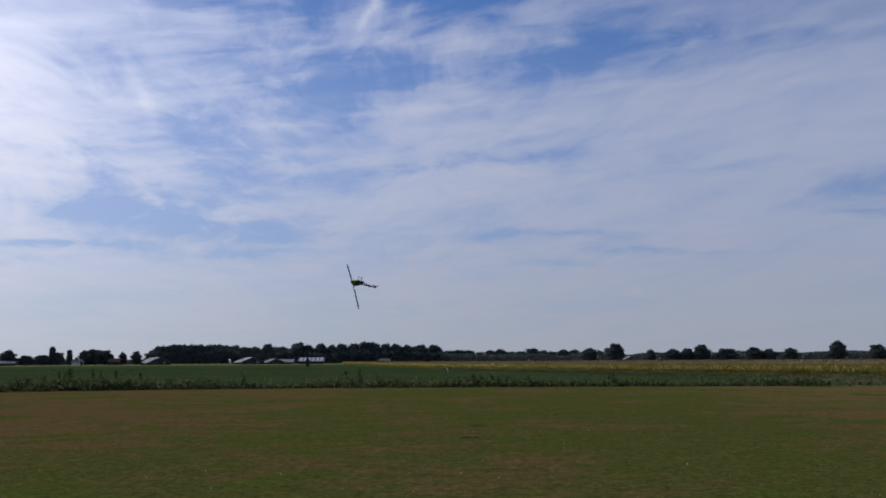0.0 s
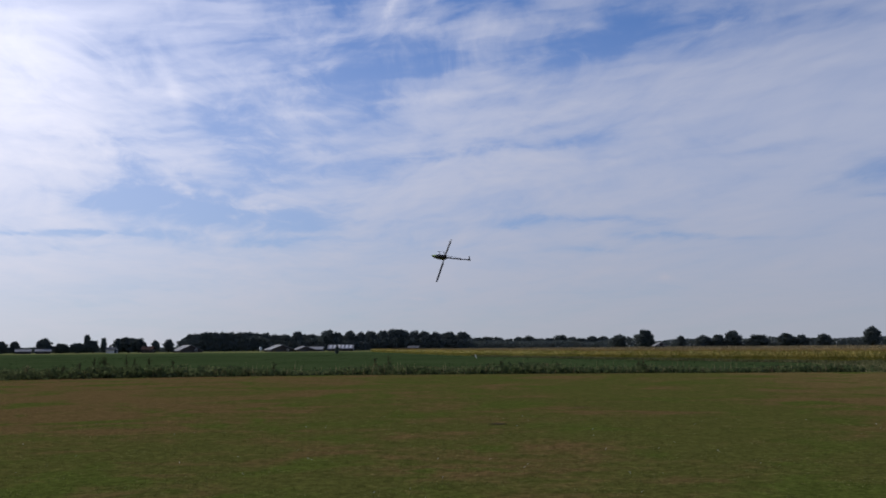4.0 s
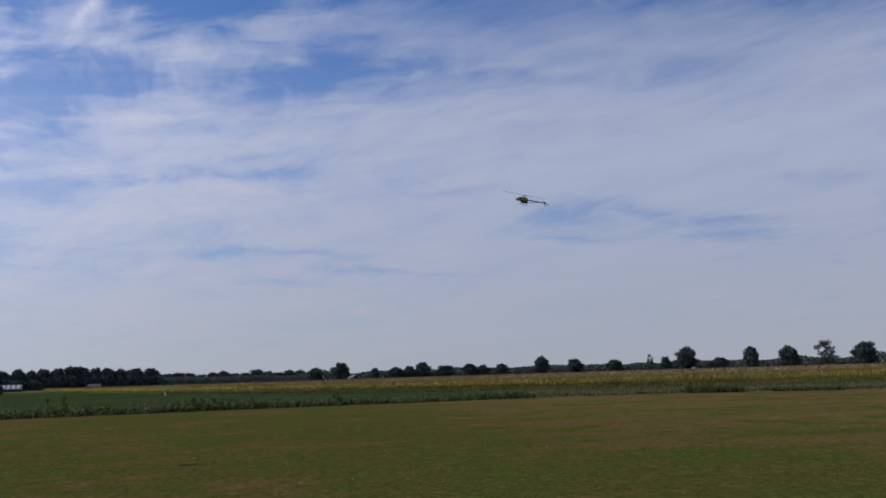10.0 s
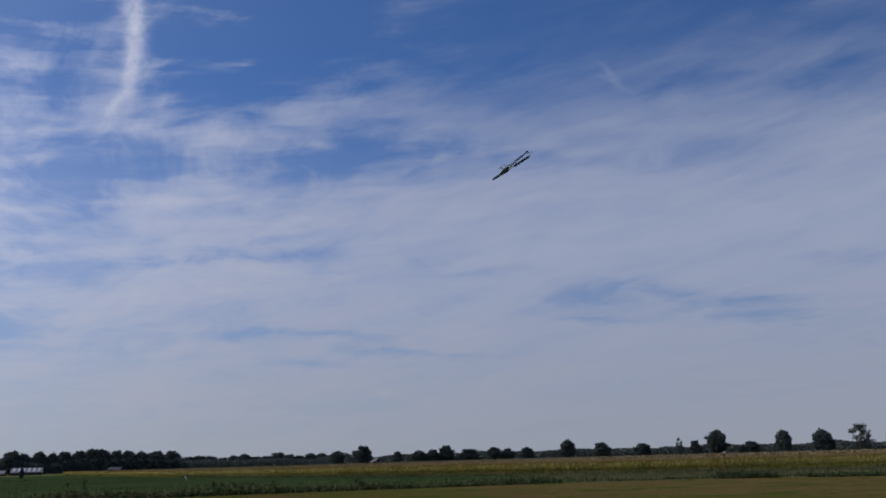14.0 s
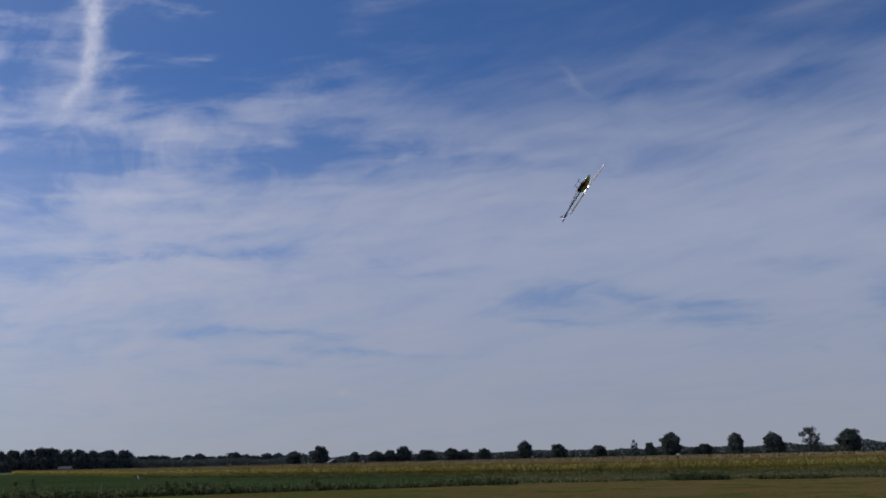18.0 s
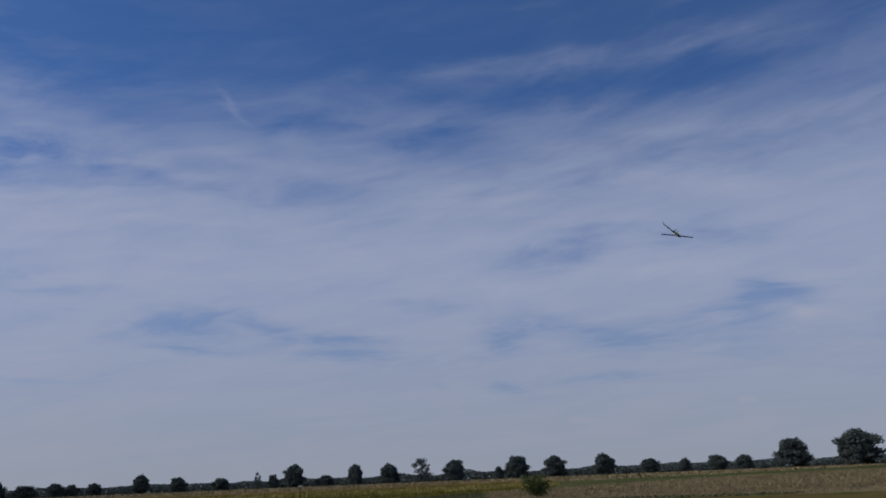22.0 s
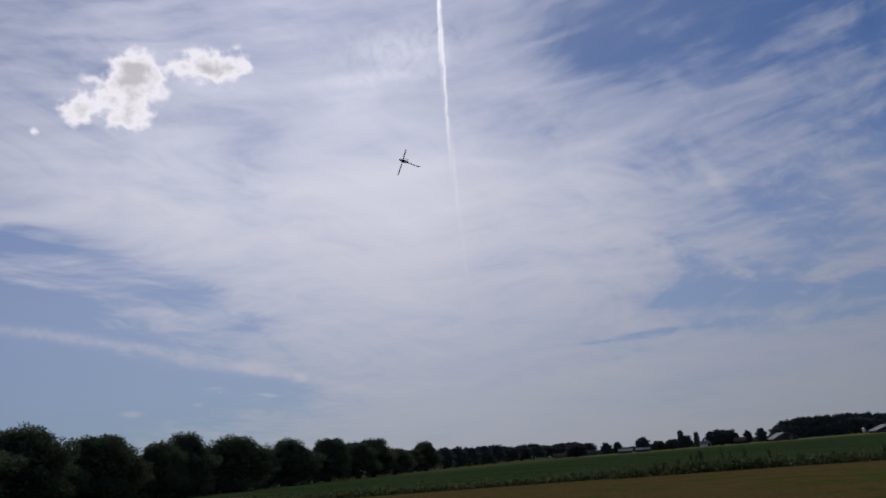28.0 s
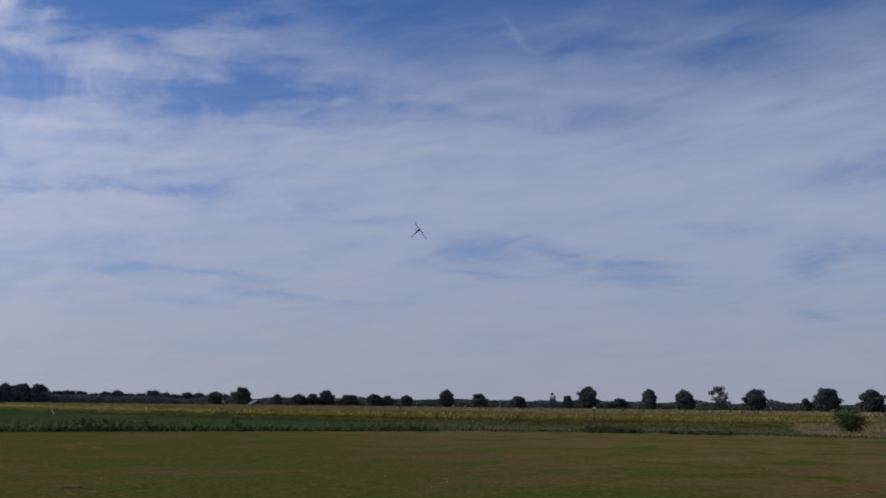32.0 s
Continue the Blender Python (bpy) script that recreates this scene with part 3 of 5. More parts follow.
M_ROOFGREY = material("grey fibre roof", (0.11, 0.11, 0.115), (0.15, 0.15, 0.155), 0.4, 0.7, 6.0, 0.1)
M_ROOFRED = material("red-brown tile roof", (0.090, 0.058, 0.048), (0.12, 0.075, 0.06), 0.6, 0.8, 6.0, 0.2)
M_WALL = material("brick wall", (0.060, 0.052, 0.050), (0.080, 0.068, 0.062), 0.8, 0.85, 8.0, 0.2)
M_WALLWHITE = material("white wall", (0.70, 0.69, 0.66), (0.78, 0.77, 0.74), 0.6, 0.8, 6.0, 0.1)
M_DARK = material("dark opening", (0.02, 0.02, 0.022), (0.035, 0.035, 0.038), 1.0, 0.4, 8.0, 0.0, gloss=0.5)
M_CARBON = material("carbon fibre", (0.015, 0.016, 0.020), (0.026, 0.027, 0.033), 30.0, 0.46, 120.0, 0.05, gloss=0.45)
M_LIME = material("lime canopy paint", (0.36, 0.51, 0.06), (0.41, 0.57, 0.08), 3.0, 0.28, 60.0, 0.0, gloss=0.5)
M_BLACK = material("black canopy paint", (0.028, 0.030, 0.022), (0.042, 0.045, 0.030), 4.0, 0.25, 60.0, 0.0, gloss=0.5)
M_ORANGE = material("orange canopy paint", (0.75, 0.16, 0.03), (0.82, 0.20, 0.04), 3.0, 0.3, 60.0, 0.0, gloss=0.5)
M_WHITEP = material("white paint", (0.78, 0.78, 0.76), (0.84, 0.84, 0.82), 3.0, 0.4, 60.0, 0.0, gloss=0.5)
M_METAL = material("bright aluminium", (0.55, 0.55, 0.57), (0.68, 0.68, 0.70), 10.0, 0.3, 80.0, 0.0, metal=0.9, gloss=0.5)
M_FLAG = material("white flag cloth", (0.76, 0.76, 0.74), (0.84, 0.84, 0.82), 2.0, 0.85, 20.0, 0.1, through_light=0.45)

# ---------------------------------------------------------------- mesh helpers


def mesh_ob(name, verts, faces, mats, parent=None, slots=None, smooth=False):
    me = bpy.data.meshes.new(name)
    me.from_pydata([tuple(v) for v in verts], [], [tuple(f) for f in faces])
    for m in mats if isinstance(mats, (list, tuple)) else [mats]:
        me.materials.append(m)
    if slots is not None:
        me.polygons.foreach_set("material_index", np.asarray(slots, dtype=np.int32))
    if smooth:
        me.polygons.foreach_set("use_smooth", np.ones(len(me.polygons), dtype=bool))
    me.update()
    ob = new(name, me)
    ob.parent = parent
    return ob


def part(name, bm, mat, parent, label="", smooth=False):
    me = bpy.data.meshes.new(name)
    bm.to_mesh(me)
    bm.free()
    me.materials.append(mat)
    if smooth:
        me.polygons.foreach_set("use_smooth", np.ones(len(me.polygons), dtype=bool))
    ob = new(name, me)
    ob.parent = parent
    return tagged(ob, label)


def box(bm, size, at, bevel=0.0, turn=None):
    m = Matrix.Translation(at) @ (turn or Matrix()) @ Matrix.Diagonal((*size, 1))
    r = bmesh.ops.create_cube(bm, size=1.0, matrix=m)
    if bevel:
        bmesh.ops.bevel(bm, geom=list({e for v in r["verts"] for e in v.link_edges}), offset=bevel, segments=2, affect="EDGES")
    return bm


def rod(bm, a, b, r0, r1=None, n=10):
    a, b = Vector(a), Vector(b)
    m = Matrix.Translation((a + b) / 2) @ (b - a).to_track_quat("Z", "Y").to_matrix().to_4x4()
    bmesh.ops.create_cone(bm, cap_ends=True, segments=n, radius1=r0, radius2=r0 if r1 is None else r1, depth=(b - a).length, matrix=m)
    return bm


def loft(bm, rings, close=True):
    """Skin over rings of points, with both ends closed."""
    vs = [[bm.verts.new(p) for p in ring] for ring in rings]
    n = len(vs[0])
    for a, b in zip(vs, vs[1:]):
        for i in range(n):
            bm.faces.new((a[i], a[(i + 1) % n], b[(i + 1) % n], b[i]))
    if close:
        bm.faces.new(vs[0][::-1])
        bm.faces.new(vs[-1])
    bmesh.ops.recalc_face_normals(bm, faces=bm.faces)
    return bm


def polar(az, dist):
    a = radians(az)
    return -math.sin(a) * dist, math.cos(a) * dist


rng = np.random.default_rng(7)


def cards(centres, sizes, normals=None, flat=0.0):
    """Small four-cornered leaves at the centres, turned at random; returns verts and faces."""
    n = len(centres)
    a = rng.normal(size=(n, 3))
    if normals is not None:
        a = a * 0.75 + normals
    a /= np.linalg.norm(a, axis=1)[:, None]
    b = np.cross(a, rng.normal(size=(n, 3)))
    b /= np.linalg.norm(b, axis=1)[:, None]
    c = np.cross(a, b)
    s = np.asarray(sizes)[:, None]
    k = rng.uniform(0.55, 1.0, (n, 1))
    v = np.stack([centres - b * s, centres - c * s * k + a * s * 0.25, centres + b * s, centres + c * s * k - a * s * 0.2], 1).reshape(-1, 3)
    return v, np.arange(4 * n).reshape(-1, 4)


def inside(px, py, poly):
    """Which points lie inside the outline."""
    res = np.zeros(len(px), bool)
    for (x0, y0), (x1, y1) in zip(poly, poly[1:] + poly[:1]):
        hit = ((y0 > py) != (y1 > py)) & (px < (x1 - x0) * (py - y0) / (y1 - y0 + 1e-12) + x0)
        res ^= hit
    return res


def sheet(name, outline, z, mat, label, category, step=None):
    bm = bmesh.new()
    bm.faces.new([bm.verts.new((x, y, z)) for x, y in outline])
    bmesh.ops.triangulate(bm, faces=bm.faces)
    ob = part(name, bm, mat, None, label)
    for p in ob.data.polygons:
        if p.normal.z < 0:
            p.flip()
    return tagged(ob, label, category, kind="structure")


# ---------------------------------------------------------------- the land
EDGE = [(-150, 6), (-100, 23), (-71, 32), (-47, 39.5), (-25, 48), (-8, 51.2), (10, 51.6), (25, 50.3), (34, 47.5), (40, 43), (44.5, 35), (50, 22), (66, 0)]
CORN = [(72, 57), (64, 57.5), (50, 59.5), (38, 69), (20, 100), (0, 152), (-40, 335)]
VERGE = [(22, 50.8), (31, 49.0), (34, 47.6), (40, 43.1), (44.6, 35.2), (46, 42), (56, 53), (63, 57), (50, 59), (38, 68), (31, 79), (27, 66)]
LAWN = EDGE + [(66, -60), (-150, -60)]
sheet("ground", [(-2500, -2500), (2500, -2500), (2500, 2500), (-2500, 2500)], -0.02, M_GROUND, "flat farmland reaching to the horizon", "ground")
sheet("lawn", LAWN, 0.0, M_LAWN, "short mown patchy green and brown grass of the flying field", "lawn")
FIELD = [(-150, 6)] + EDGE[1:10] + CORN[1:] + [(-60, 344), (-175, 300), (-150, 140), (-115, 60)]
sheet("crop_field", FIELD, -0.008, M_BEET, "low dark green crop field beyond the weeds", "field")
sheet("pasture", [(-60, 345), (-41, 341), (-15, 400), (-140, 520), (-330, 520), (-176, 301)], -0.010, M_PASTURE, "pale far pasture before the farm", "field")


def lawn_grass():
    """Blades and small leaves standing out of the mown turf, thinning with distance."""
    n = 140000
    r = 6.0 + 22.0 * rng.random(n) ** 1.5
    a = np.radians(rng.uniform(-58, 38, n))
    x, y = -np.sin(a) * r, np.cos(a) * r
    h = rng.uniform(0.004, 0.015, n)
    w = rng.uniform(0.0015, 0.0035, n) * (0.7 + r / 14)
    t = rng.uniform(0, 2 * np.pi, n)
    lx, ly = rng.normal(0, 1.3, n) * h, rng.normal(0, 1.3, n) * h
    z = np.zeros(n)
    v = np.stack([np.stack([x - np.cos(t) * w, y - np.sin(t) * w, z], 1), np.stack([x + np.cos(t) * w, y + np.sin(t) * w, z], 1),
                  np.stack([x + lx, y + ly, h], 1)], 1).reshape(-1, 3)
    tagged(mesh_ob("grass", v, np.arange(3 * n).reshape(-1, 3), M_BLADE), "short green and straw-coloured grass blades of the lawn", "grass", kind="stuff")
    # low leaf rosettes in clumps: clover, plantain, daisies
    n = 70000
    r = 5.5 + 15.0 * rng.random(n) ** 1.6
    a = np.radians(rng.uniform(-58, 38, n))
    x, y = -np.sin(a) * r, np.cos(a) * r
    k = np.array([noise.noise((p * 0.9, q * 1.5, 4.0)) + 0.6 * noise.noise((p * 3.1, q * 3.1, 9.0)) for p, q in zip(x, y)])
    ok = k > rng.normal(0.12, 0.16, n)
    c = np.stack([x, y, rng.uniform(0.004, 0.014, n)], 1)[ok]
    v, f = cards(c, rng.uniform(0.005, 0.012, len(c)) * (0.75 + r[ok] / 30), np.tile((0.0, 0.0, 3.0), (len(c), 1)))
    tagged(mesh_ob("lawn_herbs", v, f, M_HERB), "low clover and plantain leaves in the lawn", "herbs", kind="stuff")
    # white clover heads
    n = 90
    r, a = 6.5 + 14 * rng.random(n), np.radians(rng.uniform(-56, 34, n))
    c = np.stack([-np.sin(a) * r, np.cos(a) * r, np.full(n, 0.035)], 1)
    v, f = cards(np.repeat(c, 3, 0), rng.uniform(0.005, 0.008, 3 * n))
    tagged(mesh_ob("clover_flowers", v, f, M_FLAG), "tiny white clover heads in the lawn", "flowers", kind="stuff")


lawn_grass()


def along(line, step):
    """Points and directions every step metres along a line."""
    out = []
    for (x0, y0), (x1, y1) in zip(line, line[1:]):
        n = max(1, int(math.hypot(x1 - x0, y1 - y0) / step))
        for i in range(n):
            k = i / n
            out.append((x0 + (x1 - x0) * k, y0 + (y1 - y0) * k))
    return np.array(out)


def weed_strip():
    """Rough herbs along the lawn's far edge."""
    p = along(EDGE[1:12], 0.03)
    n = len(p)
    ht = 0.36 + 0.34 * np.array([noise.noise((x * 0.16, y * 0.16, 3.0)) for x, y in p])
    ht = np.clip(ht, 0.10, 0.9) * np.clip((42 - p[:, 0]) / 10, 0.22, 1.0) * np.interp(p[:, 0], (6, 12, 20, 26), (1.0, 0.75, 0.7, 0.38))
    allv = []
    for k in range(9):
        depth = rng.random(n) * 3.2 + 0.1
        nx, ny = p[:, 0] / np.hypot(*p.T), p[:, 1] / np.hypot(*p.T)
        zz = rng.random(n) ** 0.8 * ht * rng.uniform(0.5, 1.3, n)
        allv.append(np.stack([p[:, 0] + nx * depth + rng.normal(0, 0.15, n), p[:, 1] + ny * depth + rng.normal(0, 0.15, n), zz], 1))
    c = np.concatenate(allv)
    c = c[(c[:, 0] < 23) | (rng.random(len(c)) < 0.16)]
    v, f = cards(c, rng.uniform(0.05, 0.15, len(c)))
    v[:, 2] = np.maximum(v[:, 2], -0.01)
    tagged(mesh_ob("weeds", v, f, M_WEED), "rough dark green weeds and tall grass along the lawn's edge", "weeds", kind="stuff")
    # thin upright stems
    p = along(EDGE[1:12], 0.16)
    n = len(p)
    d = rng.random(n) * 3.0
    l = np.hypot(*p.T)
    x, y = p[:, 0] * (1 + d / l), p[:, 1] * (1 + d / l)
    h, w = rng.uniform(0.4, 1.0, n) * rng.uniform(0.6, 1.0, n), rng.uniform(0.008, 0.02, n)
    z = np.zeros(n)
    v = np.stack([np.stack([x - w, y, z], 1), np.stack([x + w, y, z], 1), np.stack([x + rng.normal(0, .1, n), y, h], 1)], 1).reshape(-1, 3)
    tagged(mesh_ob("weed_stems", v, np.arange(3 * n).reshape(-1, 3), M_DRY), "thin dry stems among the weeds", "weeds", kind="stuff")


weed_strip()


def crop_leaves():
    """Leaf rosettes of the green crop."""
    n = 70000
    x, y = rng.uniform(-110, 55, n), 45 + 160 * rng.random(n) ** 1.5
    ok = inside(x, y, FIELD) & ~inside(x, y, VERGE)
    c = np.stack([x[ok], y[ok], rng.uniform(0.01, 0.05, ok.sum())], 1)
    v, f = cards(c, rng.uniform(0.03, 0.08, len(c)), np.tile((0.0, 0.0, 4.0), (len(c), 1)))
    tagged(mesh_ob("crop_leaves", v, f, M_BEET), "broad dark green crop leaves", "crop", kind="stuff")


crop_leaves()


def maize():
    """The front rows of a ripe maize field, plant by plant, joined; the field's roof lies behind them."""
    def plant():
        vs, fs, ms = [], [], []

        def quad(a, b, c, d, m):
            k = len(vs)
            vs.extend((a, b, c, d))
            fs.append((k, k + 1, k + 2, k + 3))
            ms.append(m)
        quad((-.014, 0, 0), (.014, 0, 0), (.01, 0, 1.55), (-.01, 0, 1.55), 0)
        quad((0, -.014, 0), (0, .014, 0), (0, .01, 1.55), (0, -.01, 1.55), 0)
        for i in range(9):
            z, a = 0.25 + 0.15 * i + rng.normal(0, .03), (i % 2) * math.pi + rng.normal(0, .5)
            l = 0.42 if i < 7 else 0.3
            cx, cy = math.cos(a), math.sin(a)
            px, py, w = -cy, cx, 0.036
            m1, m2 = (cx * l * .5, cy * l * .5, z + .22), (cx * l, cy * l, z + .22 - abs(rng.normal(.18, .1)))
            quad((-px * w * .4, -py * w * .4, z), (px * w * .4, py * w * .4, z), (m1[0] + px * w, m1[1] + py * w, m1[2]), (m1[0] - px * w, m1[1] - py * w, m1[2]), 0)
            quad((m1[0] - px * w, m1[1] - py * w, m1[2]), (m1[0] + px * w, m1[1] + py * w, m1[2]), (m2[0] + px * .005, m2[1] + py * .005, m2[2]), (m2[0] - px * .005, m2[1] - py * .005, m2[2]), 0)
        for i in range(7):
            a, o = rng.uniform(0, 6.28), rng.uniform(.03, .13)
            cx, cy = math.cos(a), math.sin(a)
            quad((-cy * .012, cx * .012, 1.5), (cy * .012, -cx * .012, 1.5), (cx * o + cy * .014, cy * o - cx * .014, 1.86), (cx * o - cy * .014, cy * o + cx * .014, 1.86), 1)
        for _ in range(2):
            a, z = rng.uniform(0, 6.28), rng.uniform(.70, 1.30)
            cx, cy = math.cos(a) * .05, math.sin(a) * .05
            for ex, ey in ((.062, 0), (0, .062)):
                quad((cx - ex, cy - ey, z), (cx + ex, cy + ey, z), (cx * 2 + ex * .7, cy * 2 + ey * .7, z + .32), (cx * 2 - ex * .7, cy * 2 - ey * .7, z + .32), 2)
        return np.array(vs), np.array(fs), np.array(ms)
    kinds = [plant() for _ in range(10)]
    V, F, S, base = [], [], [], 0
    for row in range(7):
        line = [(x + 0.45 * row * (x > 40 and 0.2 or 0.75), y + 0.75 * row * (x > 40 and 1.0 or 0.35)) for x, y in CORN]
        p = along(line, 0.17)
        far = np.hypot(*p.T) > 120
        keep = ~far | (rng.random(len(p)) < 0.45)
        for x, y in p[keep]:
            v, f, m = kinds[rng.integers(10)]
            a, s = rng.uniform(0, 6.28), rng.uniform(0.60, 0.70)
            c, sn = math.cos(a) * s, math.sin(a) * s
            x, y = x + rng.normal(0, .06), y + rng.normal(0, .06)
            V.append(np.stack([v[:, 0] * c - v[:, 1] * sn + x, v[:, 0] * sn + v[:, 1] * c + y, v[:, 2] * s - 0.01], 1))
            F.append(f + base)
            S.append(m)
            base += len(v)
    tagged(mesh_ob("maize", np.concatenate(V), np.concatenate(F), [M_CORNLEAF, M_TASSEL, M_HUSK], slots=np.concatenate(S)),
           "ripe yellow-green maize plants with tan tassels and pale husks", "maize", kind="stuff")
    # leaves of the inner field, seen edge-on as a closed roof
    outline = [(x + 4, y + 5) for x, y in CORN] + [(120, 420), (210, 300), (230, 70)]
    n = 150000
    x, y = rng.uniform(-30, 220, n), 55 + 365 * rng.random(n) ** 1.4
    ok = inside(x, y, outline)
    c = np.stack([x[ok], y[ok], rng.uniform(0.78, 1.16, ok.sum())], 1)
    v, f = cards(c, rng.uniform(0.06, 0.16, len(c)), np.tile((0.0, 0.0, 1.2), (len(c), 1)))
    tagged(mesh_ob("inner_maize", v, f, [M_INNER]), "tan tassels over the inner maize field", "maize", kind="stuff")


maize()


def field_margin():
    """Rank grass before the maize's first row."""
    n = 22000
    x, y = rng.uniform(22, 62, n), rng.uniform(36, 78, n)
    ok = inside(x, y, [(23, 51.2), (32, 49.5), (35, 48), (41, 43.6), (45, 37), (46, 42), (56, 53), (62, 57), (50, 58.5), (38, 67), (31, 78), (27, 65)])
    c = np.stack([x, y, rng.random(n) * 0.16], 1)[ok]
    v, f = cards(c, rng.uniform(0.04, 0.10, len(c)))
    v[:, 2] = np.maximum(v[:, 2], -0.002)
    tagged(mesh_ob("verge_grass", v, f, M_MARGIN), "rank pale green grass of the verge beside the maize", "grass", kind="stuff")
    p = along([(x * 0.985, y * 0.985) for x, y in CORN[1:6]], 0.05)
    n = 5 * len(p)
    p = np.repeat(p, 5, 0)
    l = np.hypot(*p.T)
    d = rng.random(n) * 3.0
    x, y = p[:, 0] * (1 - d / l), p[:, 1] * (1 - d / l)
    c = np.stack([x, y, rng.random(n) * (0.14 + 0.22 * np.array([0.5 + 0.5 * noise.noise((a * 0.2, b * 0.2, 8.0)) for a, b in p]))], 1)
    v, f = cards(c, rng.uniform(0.05, 0.13, n))
    v[:, 2] = np.maximum(v[:, 2], -0.01)
    tagged(mesh_ob("margin_grass", v, f, M_MARGIN), "rank green grass before the maize", "grass", kind="stuff")


field_margin()


def dry_meadow():
    """Tall straw-coloured grass beside the maize."""
    poly = [(45, 36), (46, 42), (56, 53), (66, 56.5), (75, 57), (130, 66), (200, 40), (200, 0), (66, 0), (50.5, 22)]
    n = 60000
    x, y = 41 + 160 * rng.random(n) ** 1.7, rng.uniform(0, 66, n)
    ok = inside(x, y, poly)
    x, y = x[ok], y[ok]
    n = len(x)
    d = np.hypot(x, y)
    edge = np.clip((d - 56) / 22, 0.15, 1.0)
    h, w, t = rng.uniform(0.25, 0.6, n) * edge, rng.uniform(0.01, 0.022, n), rng.uniform(0, 6.28, n)
    z = np.zeros(n)
    v = np.stack([np.stack([x - np.cos(t) * w, y - np.sin(t) * w, z], 1), np.stack([x + np.cos(t) * w, y + np.sin(t) * w, z], 1),
                  np.stack([x + rng.normal(0, .15, n) + np.cos(t) * w * .6, y + rng.normal(0, .15, n), h], 1), np.stack([x - np.cos(t) * w * .8, y - np.sin(t) * w * .8, h * .7], 1)], 1).reshape(-1, 3)
    tagged(mesh_ob("dry_grass", v, np.arange(4 * n).reshape(-1, 4), M_DRY), "tall straw-coloured rough grass beside the maize", "grass", kind="stuff")


dry_meadow()
sheet("dry_field", [(45, 36), (46, 42), (56, 53), (66, 56.5), (75, 57), (130, 66), (330, 80), (330, 0), (66, 0), (50.5, 22)], -0.006, M_DRY, "dry straw-coloured rough meadow", "field")

sheet("rough_verge", VERGE, -0.003, M_MARGIN, "pale green rough grass between the lawn and the maize", "verge")
# ---------------------------------------------------------------- trees


def round_crown(name, seed, leaves, size, mat, airy):
    """A domed crown on a short trunk, 10 m high and 7.6 m wide: clumps of leaves round a heart, with sprigs standing out."""
    q = np.random.default_rng(seed)
    n = int(76 - 60 * airy)
    z, a = q.uniform(0.9, 8.7, n), q.uniform(0, 6.28, n)
    reach = np.interp(z, (0, 1, 3, 5, 7, 8.7), (1.7, 2.3, 3.0, 3.1, 2.4, 1.0))
    r = reach * np.sqrt(q.uniform(0.4, 1.0, n)) * q.uniform(0.80, 1.22, n)
    c = np.stack([np.cos(a) * r, np.sin(a) * r, z], 1)
    mid = np.array((0, 0, 4.6))
    d = (c - mid) / np.linalg.norm(c - mid, axis=1)[:, None]
    rad = q.uniform(0.5, 1.0, n) ** 2 * 1.65 * (1.0 - 0.4 * airy)
    # leaves of the clumps
    k = q.choice(n, leaves, p=rad ** 2 / (rad ** 2).sum())
    o = q.normal(size=(leaves, 3))
    o /= np.linalg.norm(o, axis=1)[:, None]
    at = c[k] + o * (rad[k] * q.random(leaves) ** 0.45)[:, None] * (1, 1, 0.8)
    grown = q.uniform(0.5, 1.1, leaves)
    # sprigs
    m = leaves // 40
    k = q.choice(n, m)
    o = d[k] + q.normal(0, 0.5, (m, 3)) + (0, 0, 0.35)
    o /= np.linalg.norm(o, axis=1)[:, None]
    sprig = [c[k] + o * (rad[k] * (0.82 + 0.055 * i))[:, None] for i in range(6)]
    parts, sizes = [at] + sprig, [grown] + [np.full(m, 0.75 - 0.07 * i) for i in range(6)]
    if airy < 0.3:
        m = leaves // 4
        z, a = q.uniform(2.2, 8.6, m), q.uniform(0, 6.28, m)
        r = np.interp(z, (0, 1, 3, 5, 7, 8.7), (1.7, 2.3, 3.0, 3.1, 2.4, 1.0)) * np.sqrt(q.random(m)) * 0.95
        parts.append(np.stack([np.cos(a) * r, np.sin(a) * r, z], 1))
        sizes.append(np.full(m, 1.7))
    at, grown = np.concatenate(parts), np.concatenate(sizes)
    ok = at[:, 2] > 0.35
    v, f = cards(at[ok], grown[ok] * size)
    v[:, 2] *= 10.0 / v[:, 2].max()
    v[:, :2] *= 3.8 / np.percentile(np.abs(v[:, :2]), 99.5)
    me = bpy.data.meshes.new(name)
    me.from_pydata(v.tolist(), [], f.tolist())
    me.materials.append(mat)
    return me


def trunk_mesh(name, seed):
    r = random.Random(seed)
    bm = bmesh.new()
    rings, x, y = [], 0.0, 0.0
    for i in range(7):
        z = i * 1.1
        rad = 0.34 * (1 - i / 8) + (0.14 if i == 0 else 0)
        rings.append([(x + rad * math.cos(k * 0.785), y + rad * math.sin(k * 0.785), z) for k in range(8)])
        x, y = x + r.uniform(-.12, .12), y + r.uniform(-.12, .12)
    loft(bm, rings)
    for i in range(9):
        a, z = r.uniform(0, 6.28), r.uniform(1.8, 5.5)
        l = r.uniform(1.6, 3.0)
        e = (math.cos(a) * l, math.sin(a) * l, z + r.uniform(.8, 2.4))
        rod(bm, (0, 0, z), e, 0.13, 0.04, 6)
        for _ in range(2):
            rod(bm, Vector(e) * 0.7 + Vector((0, 0, z * 0.3)), Vector(e) + Vector((r.uniform(-.9, .9), r.uniform(-.9, .9), r.uniform(.2, 1))), 0.05, 0.02, 5)
    me = bpy.data.meshes.new(name)
    bm.to_mesh(me)
    bm.free()
    me.materials.append(M_BARK)
    return me


